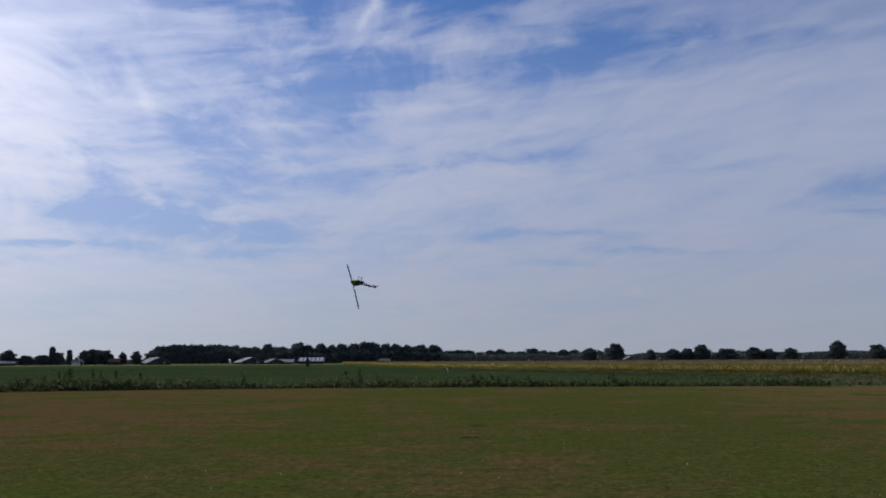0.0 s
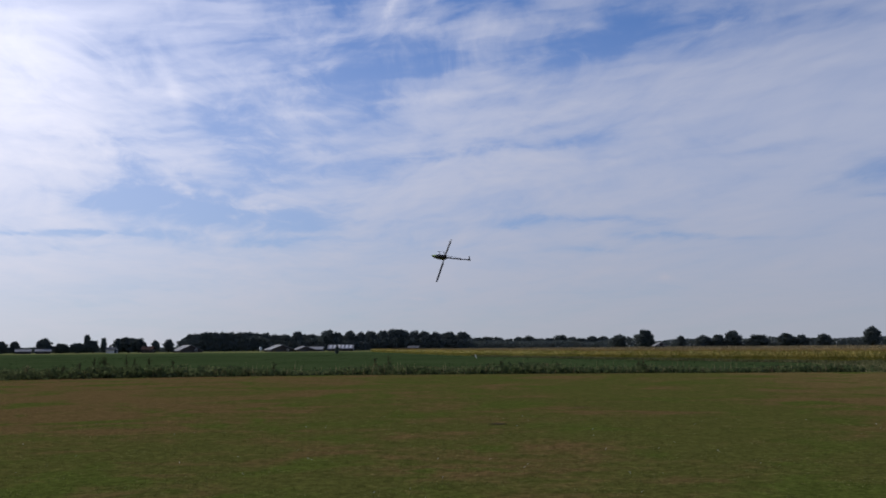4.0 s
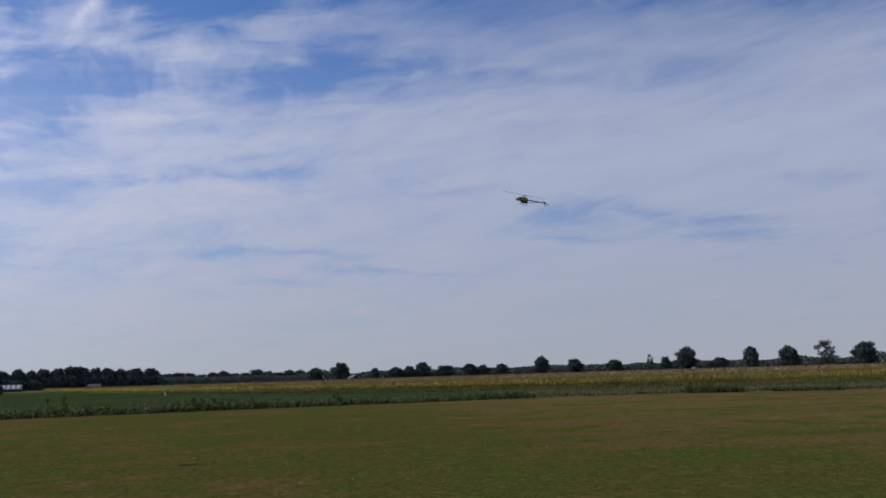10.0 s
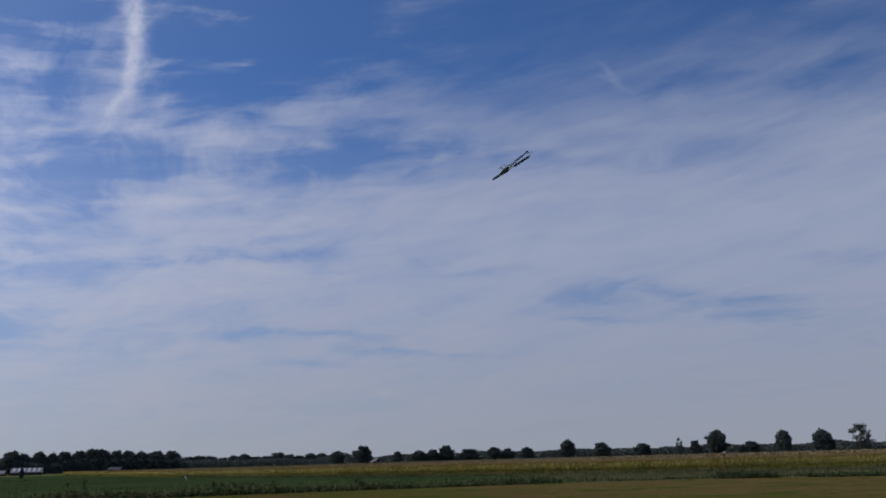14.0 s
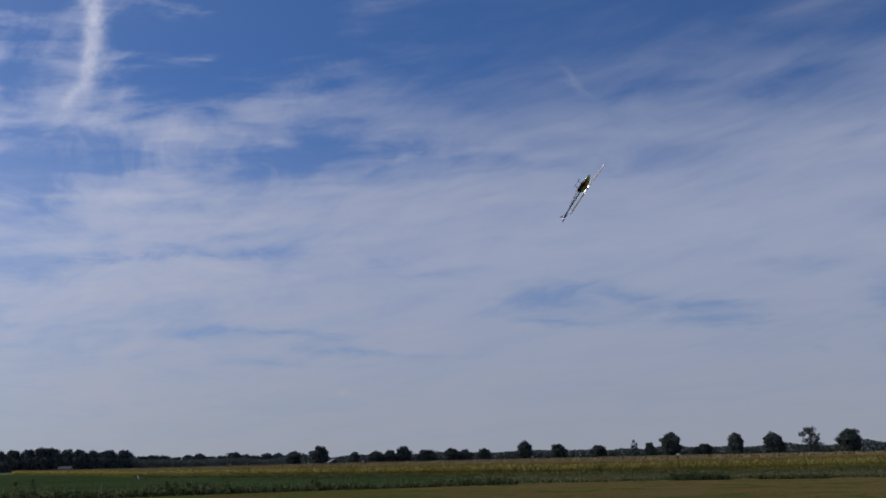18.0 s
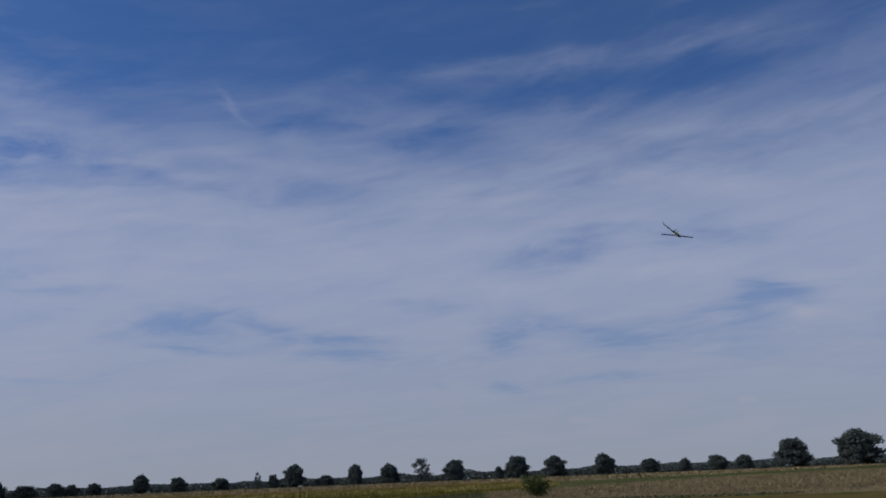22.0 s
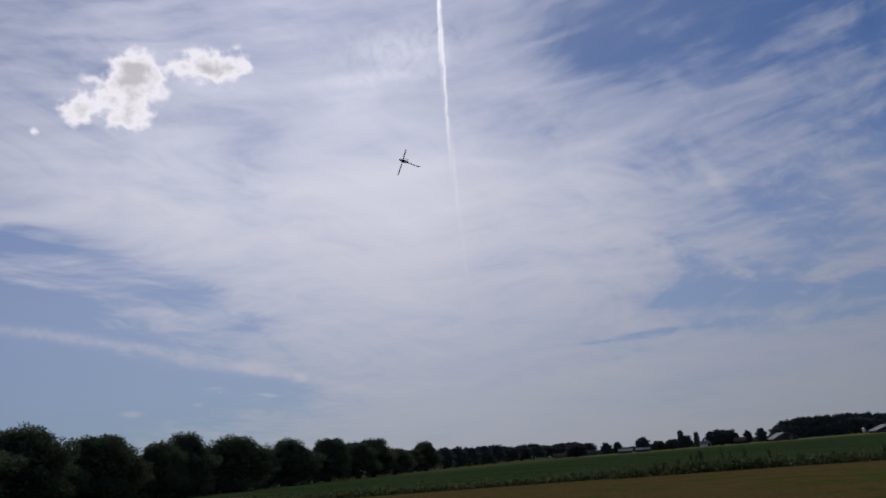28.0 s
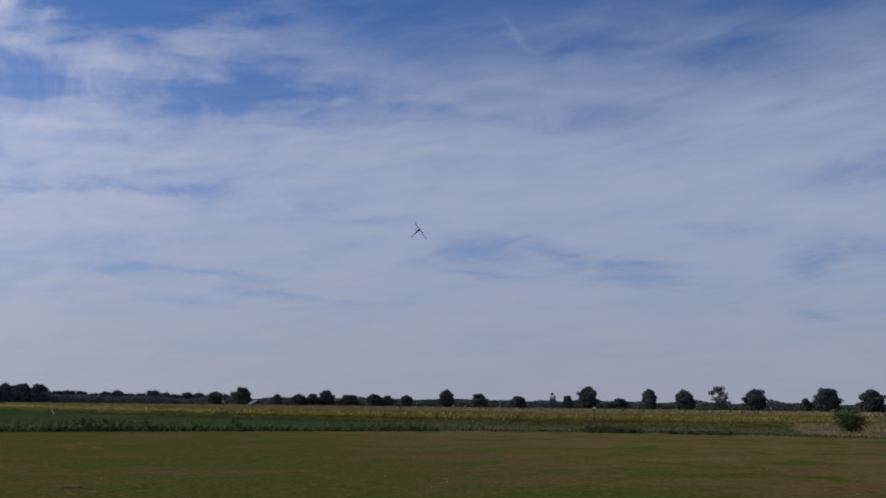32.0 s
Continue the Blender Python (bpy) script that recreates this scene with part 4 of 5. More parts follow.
TRUNKS = [trunk_mesh("trunk", s) for s in (1, 2, 3)]
NEAR = [round_crown("crown", 11 + s, 26000, 0.12, M_LEAF, 0.10) for s in range(5)]
# far crowns wear the leaf colour with painted haze
FAR = [round_crown("crown", 31 + s, 9000, 0.24, M_HAZYLEAF, 0.10) for s in range(7)]
AIRY = [round_crown("crown", 51 + s, 4200, 0.20, M_HAZYLEAF, 0.31) for s in range(2)]
tree_count = 0


def tree(az, dist, top, wide, crowns, label, group=""):
    """A tree in that direction: its top and width in degrees as seen from the pilots' line, at a distance in metres."""
    global tree_count
    tree_count += 1
    x, y = polar(az, dist)
    h = EYE[2] + dist * math.tan(radians(top))
    w = 2 * dist * math.tan(radians(wide / 2))
    root = new("tree")
    root.matrix_world = pose(x, y, 0, 0, 0, (tree_count * 77) % 360)
    w *= 0.9 if crowns is FAR else 1.0
    root.scale = (w / 7.6, w / 7.6, h / 10.0)
    for name, me in (("trunk", TRUNKS[tree_count % 3]), ("crown", crowns[tree_count % len(crowns)])):
        o = new(name, me)
        o.parent = root
    return tagged(root, label, "tree", group)


def row_dist(az, x0=-128.0, y0=93.0, dx=-0.48, dy=0.876):
    """How far the avenue's line lies in that direction."""
    sx, sy = -math.sin(radians(az)), math.cos(radians(az))
    return (x0 * dy - y0 * dx) / (sx * dy - sy * dx)


def avenue():
    t = "dense dark green oak in a row beside the field"
    for az, top, wide in ((75.9, 4.84, 6.6), (70.6, 5.45, 6.2), (66.3, 4.61, 5.0), (64.1, 2.74, 2.6), (61.9, 3.57, 4.1), (58.4, 3.03, 2.6), (56.7, 3.42, 3.0), (53.9, 3.13, 4.0),
                          (50.3, 2.61, 3.5), (47.8, 2.36, 2.3), (45.9, 2.05, 2.2), (44.9, 2.12, 2.6), (43.5, 1.45, 2.2), (41.4, 1.70, 2.0)):
        tree(az, row_dist(az), top, wide * 1.26, NEAR, t, "row of oaks")
    mid = ((73.2, 3.6, 4.0), (68.4, 3.5, 3.6), (65.2, 2.9, 3.0), (63.0, 2.5, 2.6), (60.2, 2.5, 2.6), (57.5, 2.4, 2.4), (55.3, 2.3, 2.4), (52.1, 2.0, 2.4), (49.1, 1.8, 2.0), (46.9, 1.7, 1.8), (42.4, 1.2, 1.8))
    for az, top, wide in mid:
        tree(az, row_dist(az) * 1.05, top, wide * 1.1, NEAR, t, "row of oaks")
    for az, top, wide in ((80.5, 4.4, 5.5), (85.0, 5.2, 6.5), (90.5, 4.9, 6.0)):
        tree(az, row_dist(az), top, wide * 1.08, NEAR, t, "row of oaks")
    for i in range(12):
        az = 40.2 - i * 0.85
        tree(az, row_dist(az) * 1.02, 1.18 - 0.043 * i + 0.06 * math.sin(i * 2.1), 1.7, FAR, t, "row of oaks")


avenue()


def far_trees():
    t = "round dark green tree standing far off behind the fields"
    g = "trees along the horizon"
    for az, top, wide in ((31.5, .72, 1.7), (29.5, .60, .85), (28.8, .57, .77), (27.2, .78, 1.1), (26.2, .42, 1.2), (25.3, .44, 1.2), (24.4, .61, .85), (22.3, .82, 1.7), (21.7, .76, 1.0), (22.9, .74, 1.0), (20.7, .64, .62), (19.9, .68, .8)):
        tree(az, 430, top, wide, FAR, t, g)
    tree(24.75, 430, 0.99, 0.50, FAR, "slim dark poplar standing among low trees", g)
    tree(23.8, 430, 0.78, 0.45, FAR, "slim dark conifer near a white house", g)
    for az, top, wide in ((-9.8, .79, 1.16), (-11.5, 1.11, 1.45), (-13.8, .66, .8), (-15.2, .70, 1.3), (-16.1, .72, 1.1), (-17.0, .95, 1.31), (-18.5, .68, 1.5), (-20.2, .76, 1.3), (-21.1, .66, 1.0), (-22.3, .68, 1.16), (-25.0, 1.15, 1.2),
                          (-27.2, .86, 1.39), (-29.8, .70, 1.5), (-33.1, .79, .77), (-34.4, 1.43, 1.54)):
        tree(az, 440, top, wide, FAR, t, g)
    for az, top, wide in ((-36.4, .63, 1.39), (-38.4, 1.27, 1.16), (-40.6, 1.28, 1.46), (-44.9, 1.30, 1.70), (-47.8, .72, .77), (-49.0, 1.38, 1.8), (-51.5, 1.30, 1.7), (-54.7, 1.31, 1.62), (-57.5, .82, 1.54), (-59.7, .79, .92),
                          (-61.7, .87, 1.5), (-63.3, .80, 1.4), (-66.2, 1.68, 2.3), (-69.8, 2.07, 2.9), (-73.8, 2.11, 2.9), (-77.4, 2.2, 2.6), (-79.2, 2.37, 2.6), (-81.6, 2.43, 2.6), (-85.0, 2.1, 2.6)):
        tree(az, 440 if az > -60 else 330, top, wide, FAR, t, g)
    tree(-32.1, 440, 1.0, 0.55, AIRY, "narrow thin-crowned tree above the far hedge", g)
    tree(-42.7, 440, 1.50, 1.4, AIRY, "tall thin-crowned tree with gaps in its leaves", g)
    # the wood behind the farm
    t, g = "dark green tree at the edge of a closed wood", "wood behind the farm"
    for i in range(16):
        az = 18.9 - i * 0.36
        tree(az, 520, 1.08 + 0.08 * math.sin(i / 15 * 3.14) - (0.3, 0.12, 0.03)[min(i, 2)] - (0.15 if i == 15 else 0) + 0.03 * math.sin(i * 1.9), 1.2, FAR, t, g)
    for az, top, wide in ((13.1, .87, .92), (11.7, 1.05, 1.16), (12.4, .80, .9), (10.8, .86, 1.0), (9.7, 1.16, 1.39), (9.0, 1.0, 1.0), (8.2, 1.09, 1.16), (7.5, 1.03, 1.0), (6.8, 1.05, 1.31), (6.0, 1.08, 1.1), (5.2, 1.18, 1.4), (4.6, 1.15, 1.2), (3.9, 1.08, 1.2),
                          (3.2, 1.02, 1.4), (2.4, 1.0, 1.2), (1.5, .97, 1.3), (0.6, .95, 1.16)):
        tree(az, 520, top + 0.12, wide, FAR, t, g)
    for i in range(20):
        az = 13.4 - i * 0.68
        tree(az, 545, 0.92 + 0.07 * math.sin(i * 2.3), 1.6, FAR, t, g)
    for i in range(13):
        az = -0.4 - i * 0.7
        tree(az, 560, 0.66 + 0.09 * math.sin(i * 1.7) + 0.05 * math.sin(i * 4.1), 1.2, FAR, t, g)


far_trees()


def far_hedge():
    """Undergrowth and low bushes that close the foot of the far trees."""
    n = 100000
    az = rng.uniform(-84, 33, n)
    d = np.where(az > -9, rng.uniform(512, 530, n), rng.uniform(445, 470, n))
    k = np.array([0.5 + 0.5 * noise.noise((a * 0.45, 1.0, 2.0)) for a in az])
    top = np.where(az > 19, 2.2, 3.4) + np.where(az > 19, 1.5, np.where(az > -9, 5.5, 5.0)) * k * k + np.where((az < 19) & (az > 0), 2.0, 0.0)
    z = rng.random(n) ** 0.8 * top
    a = np.radians(az)
    c = np.stack([-np.sin(a) * d, np.cos(a) * d, z], 1)
    # hedge leaves take the same haze-tinted colour as the far crowns
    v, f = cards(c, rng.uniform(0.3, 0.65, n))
    tagged(mesh_ob("far_hedge", v, f, M_HAZYLEAF), "dark hedges and undergrowth below the far trees", "hedge", kind="stuff")
    n = 16000
    az = rng.uniform(30, 95, n)
    dist = np.array([row_dist(q) for q in az]) * rng.uniform(1.0, 1.04, n)
    a = np.radians(az)
    c = np.stack([-np.sin(a) * dist, np.cos(a) * dist, rng.random(n) * np.clip(dist * 0.022, 2.2, 5.0) + 0.1], 1)
    v, f = cards(c, rng.uniform(0.25, 0.5, n))
    tagged(mesh_ob("undergrowth", v, f, M_LEAF), "dark undergrowth below the row of oaks", "hedge", kind="stuff")


far_hedge()
# ---------------------------------------------------------------- the farm and the houses


def house(az, dist, wide, deep, wall, ridge, turn, roof_mat, wall_mat, label, doors=1, windows=2, name="barn", chimney=False, sheets=0):
    """A house with a saddle roof; its front gable looks along -y before it is turned."""
    x, y = polar(az, dist)
    root = tagged(new(name), label, name)
    root.matrix_world = pose(x, y, 0, 0, 0, az + turn)
    w, d = wide / 2, deep / 2
    for s in (-1, 1):
        bm = bmesh.new()
        loft(bm, [[(-w, s * d, 0), (w, s * d, 0), (w, s * d, wall), (0, s * d, ridge - 0.1), (-w, s * d, wall)], [(-w, s * (d - 0.3), 0), (w, s * (d - 0.3), 0), (w, s * (d - 0.3), wall), (0, s * (d - 0.3), ridge - 0.1), (-w, s * (d - 0.3), wall)]])
        part("gable_wall", bm, wall_mat, root)
        part("side_wall", box(bmesh.new(), (0.3, deep - 0.62, wall), (s * (w - 0.15), 0, wall / 2)), wall_mat, root)
        bm = bmesh.new()
        e, t = 0.5, 0.18
        drop = (ridge - wall) / w * e
        loft(bm, [[(0, q, ridge), (s * (w + e), q, wall - drop), (s * (w + e), q, wall - drop + t), (0, q, ridge + t)] for q in (-d - 0.4, d + 0.4)])
        slope = part("roof_slope", bm, roof_mat, root)
        for k in range(sheets):
            q = -d + deep * (k + 0.5) / sheets
            bm = bmesh.new()
            loft(bm, [[(s * w * a, q + b, ridge - (ridge - wall) * a + t + h) for b, h in ((-0.45, 0.01), (0.45, 0.01), (0.45, 0.05), (-0.45, 0.05))] for a in (0.06, 1.0)])
            part("roof_sheet", bm, M_SHEET, slope, "clear pale roof sheet")
    for k in range(doors):
        part("door", box(bmesh.new(), (min(3.2, w), 0.12, min(2.6, wall)), (-w * 0.3 + k * 3.4, -d - 0.04, min(2.6, wall) / 2), 0.02), M_DARK, root, "dark door")
    for k in range(windows):
        win = part("window", box(bmesh.new(), (1.1, 0.10, 0.9), (w * 0.45 - k * w * 0.9, -d - 0.03, min(wall * 0.6, 1.7) + (ridge - wall) * 0.2), 0.02), M_WHITEP, root)
        part("pane", box(bmesh.new(), (0.9, 0.04, 0.7), (w * 0.45 - k * w * 0.9, -d - 0.09, min(wall * 0.6, 1.7) + (ridge - wall) * 0.2)), M_DARK, win)
    if chimney:
        part("chimney", box(bmesh.new(), (0.7, 0.7, 1.6), (0, d * 0.4, ridge + 0.4), 0.03), M_WALL, root)
    return root


def farm():
    house(18.75, 425, 10.5, 22, 0.9, 3.4, 9, M_ROOFPALE, M_WALL, "low barn with a pale sloping roof beside a wood", 1, 1, sheets=4)
    house(12.9, 425, 11, 20, 1.0, 3.2, 10, M_ROOFPALE, M_WALL, "low barn with a pale grey roof and dark gable", 1, 1, sheets=4)
    house(11.3, 430, 8, 12, 1.0, 2.5, 12, M_ROOFPALE, M_WALL, "small farm shed with a grey roof", 1, 0)
    house(10.5, 430, 7, 8, 1.0, 2.2, 80, M_ROOFPALE, M_WALL, "low pale-roofed farm shed", 1, 0)
    house(8.8, 425, 6, 12, 1.4, 3.0, 84, M_ROOFPALE, M_WALL, "grey farm shed behind a dark conifer", 0, 1, sheets=6)
    house(23.3, 425, 3.4, 4, 1.6, 2.5, 60, M_ROOFGREY, M_WALLWHITE, "white house among trees", 1, 2, "house", True)
    house(21.15, 425, 4, 5, 1.7, 2.9, 70, M_ROOFRED, M_WALL, "brick house with a dark brown roof among trees", 1, 2, "house", True)
    house(28.3, 425, 4, 6, 1.1, 1.9, 84, M_ROOFPALE, M_WALL, "low pale-roofed shed before trees", 1, 1)
    house(27.2, 425, 4, 6, 1.1, 1.9, 84, M_ROOFPALE, M_WALL, "low pale-roofed shed before trees", 1, 1)
    house(-12.45, 425, 5.5, 6, 1.6, 3.0, 12, M_ROOFPALE, M_WALL, "pale-roofed house beside a round tree", 1, 2, "house")
    house(3.9, 425, 4, 5, 1.4, 2.3, 75, M_ROOFGREY, M_WALL, "small grey-roofed house before the wood", 1, 1, "house")
    x, y = polar(14.1, 424)
    silo = tagged(new("feed_silo"), "small white feed silo beside a barn", "silo")
    silo.matrix_world = pose(x, y, 0)
    silo.scale = (0.7, 0.7, 0.8)
    bm = rod(bmesh.new(), (0, 0, 1.0), (0, 0, 2.6), 0.9, 0.9, 16)
    rod(bm, (0, 0, 2.6), (0, 0, 3.2), 0.9, 0.2, 16)
    rod(bm, (0, 0, 0.4), (0, 0, 1.0), 0.2, 0.9, 16)
    part("tank", bm, M_WHITEP, silo)
    for k in range(4):
        part("leg", rod(bmesh.new(), (0.7 * math.cos(k * 1.57), 0.7 * math.sin(k * 1.57), 0), (0.7 * math.cos(k * 1.57), 0.7 * math.sin(k * 1.57), 1.4), 0.06, n=6), M_METAL, silo)
    tree(9.07, 232, 0.21, 0.36, FAR, "small dark conifer alone in the pasture")


farm()

# ---------------------------------------------------------------- small things in the fields


def shrub(x, y, high, wide, label, seed):
    r = np.random.default_rng(seed)
    root = tagged(new("shrub"), label, "shrub")
    root.location = (x, y, 0)
    bm = bmesh.new()
    tips = []
    for k in range(9):
        a, l = r.uniform(0, 6.28), r.uniform(0.5, 0.95)
        e = Vector((math.cos(a) * wide * 0.38 * l, math.sin(a) * wide * 0.38 * l, high * r.uniform(0.5, 0.85)))
        rod(bm, (0, 0, 0), e, 0.025, 0.008, 6)
        tips.append(e)
    part("stems", bm, M_BARK, root)
    n = 2200
    c = np.array([tips[i] for i in r.integers(0, 9, n)]) * r.uniform(0.45, 1.1, (n, 1)) + r.normal(0, wide * 0.11, (n, 3))
    c[:, 2] = np.clip(c[:, 2], 0.06, high)
    v, f = cards(c, r.uniform(0.05, 0.10, n))
    tagged(mesh_ob("leaves", v, f, M_SHRUB, root), kind="stuff")
    return root


shrub(51.42, 42.94, 1.65, 2.4, "loose green shrub standing in dry grass", 3)


def dock_plant(x, y, high, seed):
    """A tall seeded stalk of dock or goosefoot."""
    r = np.random.default_rng(seed)
    root = tagged(new("dock_plant"), "tall dark brown seeded weed stalk at the lawn's edge", "weed", "tall weeds at the lawn's edge")
    root.matrix_world = pose(x, y, 0, r.uniform(-6, 6), r.uniform(-6, 6), r.uniform(0, 360))
    bm = rod(bmesh.new(), (0, 0, 0), (0, 0, high), 0.014, 0.005, 6)
    seeds = [(r.normal(0, 0.012), r.normal(0, 0.012), high * q) for q in r.uniform(0.6, 1.02, 60)]
    for k in range(11):
        a, z, out = r.uniform(0, 6.28), high * r.uniform(0.3, 0.8), r.uniform(0.08, 0.2)
        up = high * r.uniform(0.12, 0.25)
        rod(bm, (0, 0, z), (math.cos(a) * out, math.sin(a) * out, z + up), 0.006, 0.003, 5)
        for q in r.uniform(0.25, 1.05, 18):
            seeds.append((math.cos(a) * out * q, math.sin(a) * out * q, z + up * q))
    part("stalk", bm, M_DOCK, root)
    c = np.array(seeds)
    v, f = cards(c, r.uniform(0.012, 0.03, len(c)))
    tagged(mesh_ob("seed_head", v, f, M_DOCK, root), kind="stuff")
    n = 46
    c = np.stack([r.normal(0, 0.14, n), r.normal(0, 0.14, n), r.uniform(0.05, 0.5, n) * high], 1)
    v, f = cards(c, r.uniform(0.05, 0.12, n))
    tagged(mesh_ob("leaves", v, f, M_WEED, root), kind="stuff")


def small_things():
    for k, (az, d, h) in enumerate(((24.3, 54, 1.22), (24.05, 54.3, 1.0), (23.7, 54, 1.24), (23.5, 54.6, 1.22), (22.37, 54, 1.32), (21.9, 54.5, 1.1), (21.1, 54, 1.24), (19.6, 54.5, 0.95), (6.5, 54, 0.98), (5.6, 53, 1.15), (-11.4, 53.5, 0.82),
                                    (-11.0, 54, 0.8), (25.1, 54, 0.9), (26.0, 54, 0.7), (13.2, 54, 0.75), (-1.9, 54, 0.8), (-5.8, 54, 0.7))):
        dock_plant(*polar(az, d), h, 40 + k)
    # dark low thicket at the left end of the weeds, and lower ones at the right
    n = 5200
    az = np.concatenate([rng.uniform(18.8, 29.5, n // 2), rng.uniform(-37.8, -34.2, n // 4), rng.uniform(-43.5, -39.5, n // 4)])
    top = np.where(az > 0, 0.75, np.where(az > -38.5, 0.42, 0.2)) * (0.55 + 0.45 * np.array([noise.noise((a * 1.3, 5.0, 1.0)) for a in az]) + 0.25)
    d = np.where(az > 0, rng.uniform(52.6, 55.5, len(az)), rng.uniform(57.0, 59.5, len(az)))
    a = np.radians(az)
    c = np.stack([-np.sin(a) * d, np.cos(a) * d, rng.random(len(az)) * top], 1)
    v, f = cards(c, rng.uniform(0.05, 0.13, len(az)))
    tagged(mesh_ob("bramble_thicket", v, f, M_WEED), "low dark brambles beside the lawn", "brambles", kind="stuff")
    # marker stake at the maize
    x, y = polar(-34.76, 70.0)
    stake = tagged(new("marker_stake"), "thin brown wooden marker stake with a white strip before the maize", "stake")
    stake.matrix_world = pose(x, y, 0, 0, 2, 0)
    part("post", rod(bmesh.new(), (0, 0, 0), (0, 0, 1.35), 0.045, 0.04, 8), M_STAKE, stake)
    part("cap", rod(bmesh.new(), (0, 0, 1.36), (0, 0, 1.58), 0.055, 0.05, 8), M_DARK, stake, "dark top")
    bm = bmesh.new()
    loft(bm, [[(-0.14 + k * 0.07, -0.06 + d + 0.02 * math.sin(k * 1.7), z + 0.03 * math.sin(k * 2.2)) for d, z in ((0, 1.54), (0.012, 1.54), (0.012, 1.66), (0, 1.66))] for k in range(5)])
    part("ribbon", bm, M_FLAG, stake, "short white cloth strip tied to the top")
    # white bird-scaring flag in the crop
    x, y = polar(-0.15, 88.0)
    flag = tagged(new("scare_flag"), "white cloth flag on a thin stick in the green crop", "flag")
    flag.matrix_world = pose(x, y, 0, 0, 8, 0)
    flag.scale = (0.75, 0.75, 0.85)
    part("stick", rod(bmesh.new(), (0, 0, 0), (0, 0, 1.05), 0.012, 0.010, 6), M_DOCK, flag)
    bm = bmesh.new()
    loft(bm, [[(k * 0.06, 0.04 * math.sin(k * 1.3), 0.78 - 0.01 * k * k), (k * 0.06, 0.04 * math.sin(k * 1.3) + 0.008, 0.78 - 0.01 * k * k),
               (k * 0.06, 0.05 * math.sin(k * 1.3) + 0.008, 1.04 - 0.015 * k * k), (k * 0.06, 0.05 * math.sin(k * 1.3), 1.04 - 0.015 * k * k)] for k in range(6)])
    part("cloth", bm, M_FLAG, flag)
    # bare dip in the turf
    bm = bmesh.new()
    rings = []
    for r, z in ((0.02, 0.006), (0.08, 0.006), (0.12, 0.012), (0.16, 0.002)):
        rings.append([(0.55 + r * 1.2 * (1 + 0.15 * math.sin(k * 2.1)) * math.cos(k * 0.449), 18.35 + r * (1 + 0.12 * math.cos(k * 1.7)) * math.sin(k * 0.449), z) for k in range(14)])
    loft(bm, rings)
    tagged(part("bare_patch", bm, M_SOIL, None, smooth=True), "bare dark earth scrape in the lawn", "earth patch", kind="structure")


small_things()

# ---------------------------------------------------------------- the model helicopter


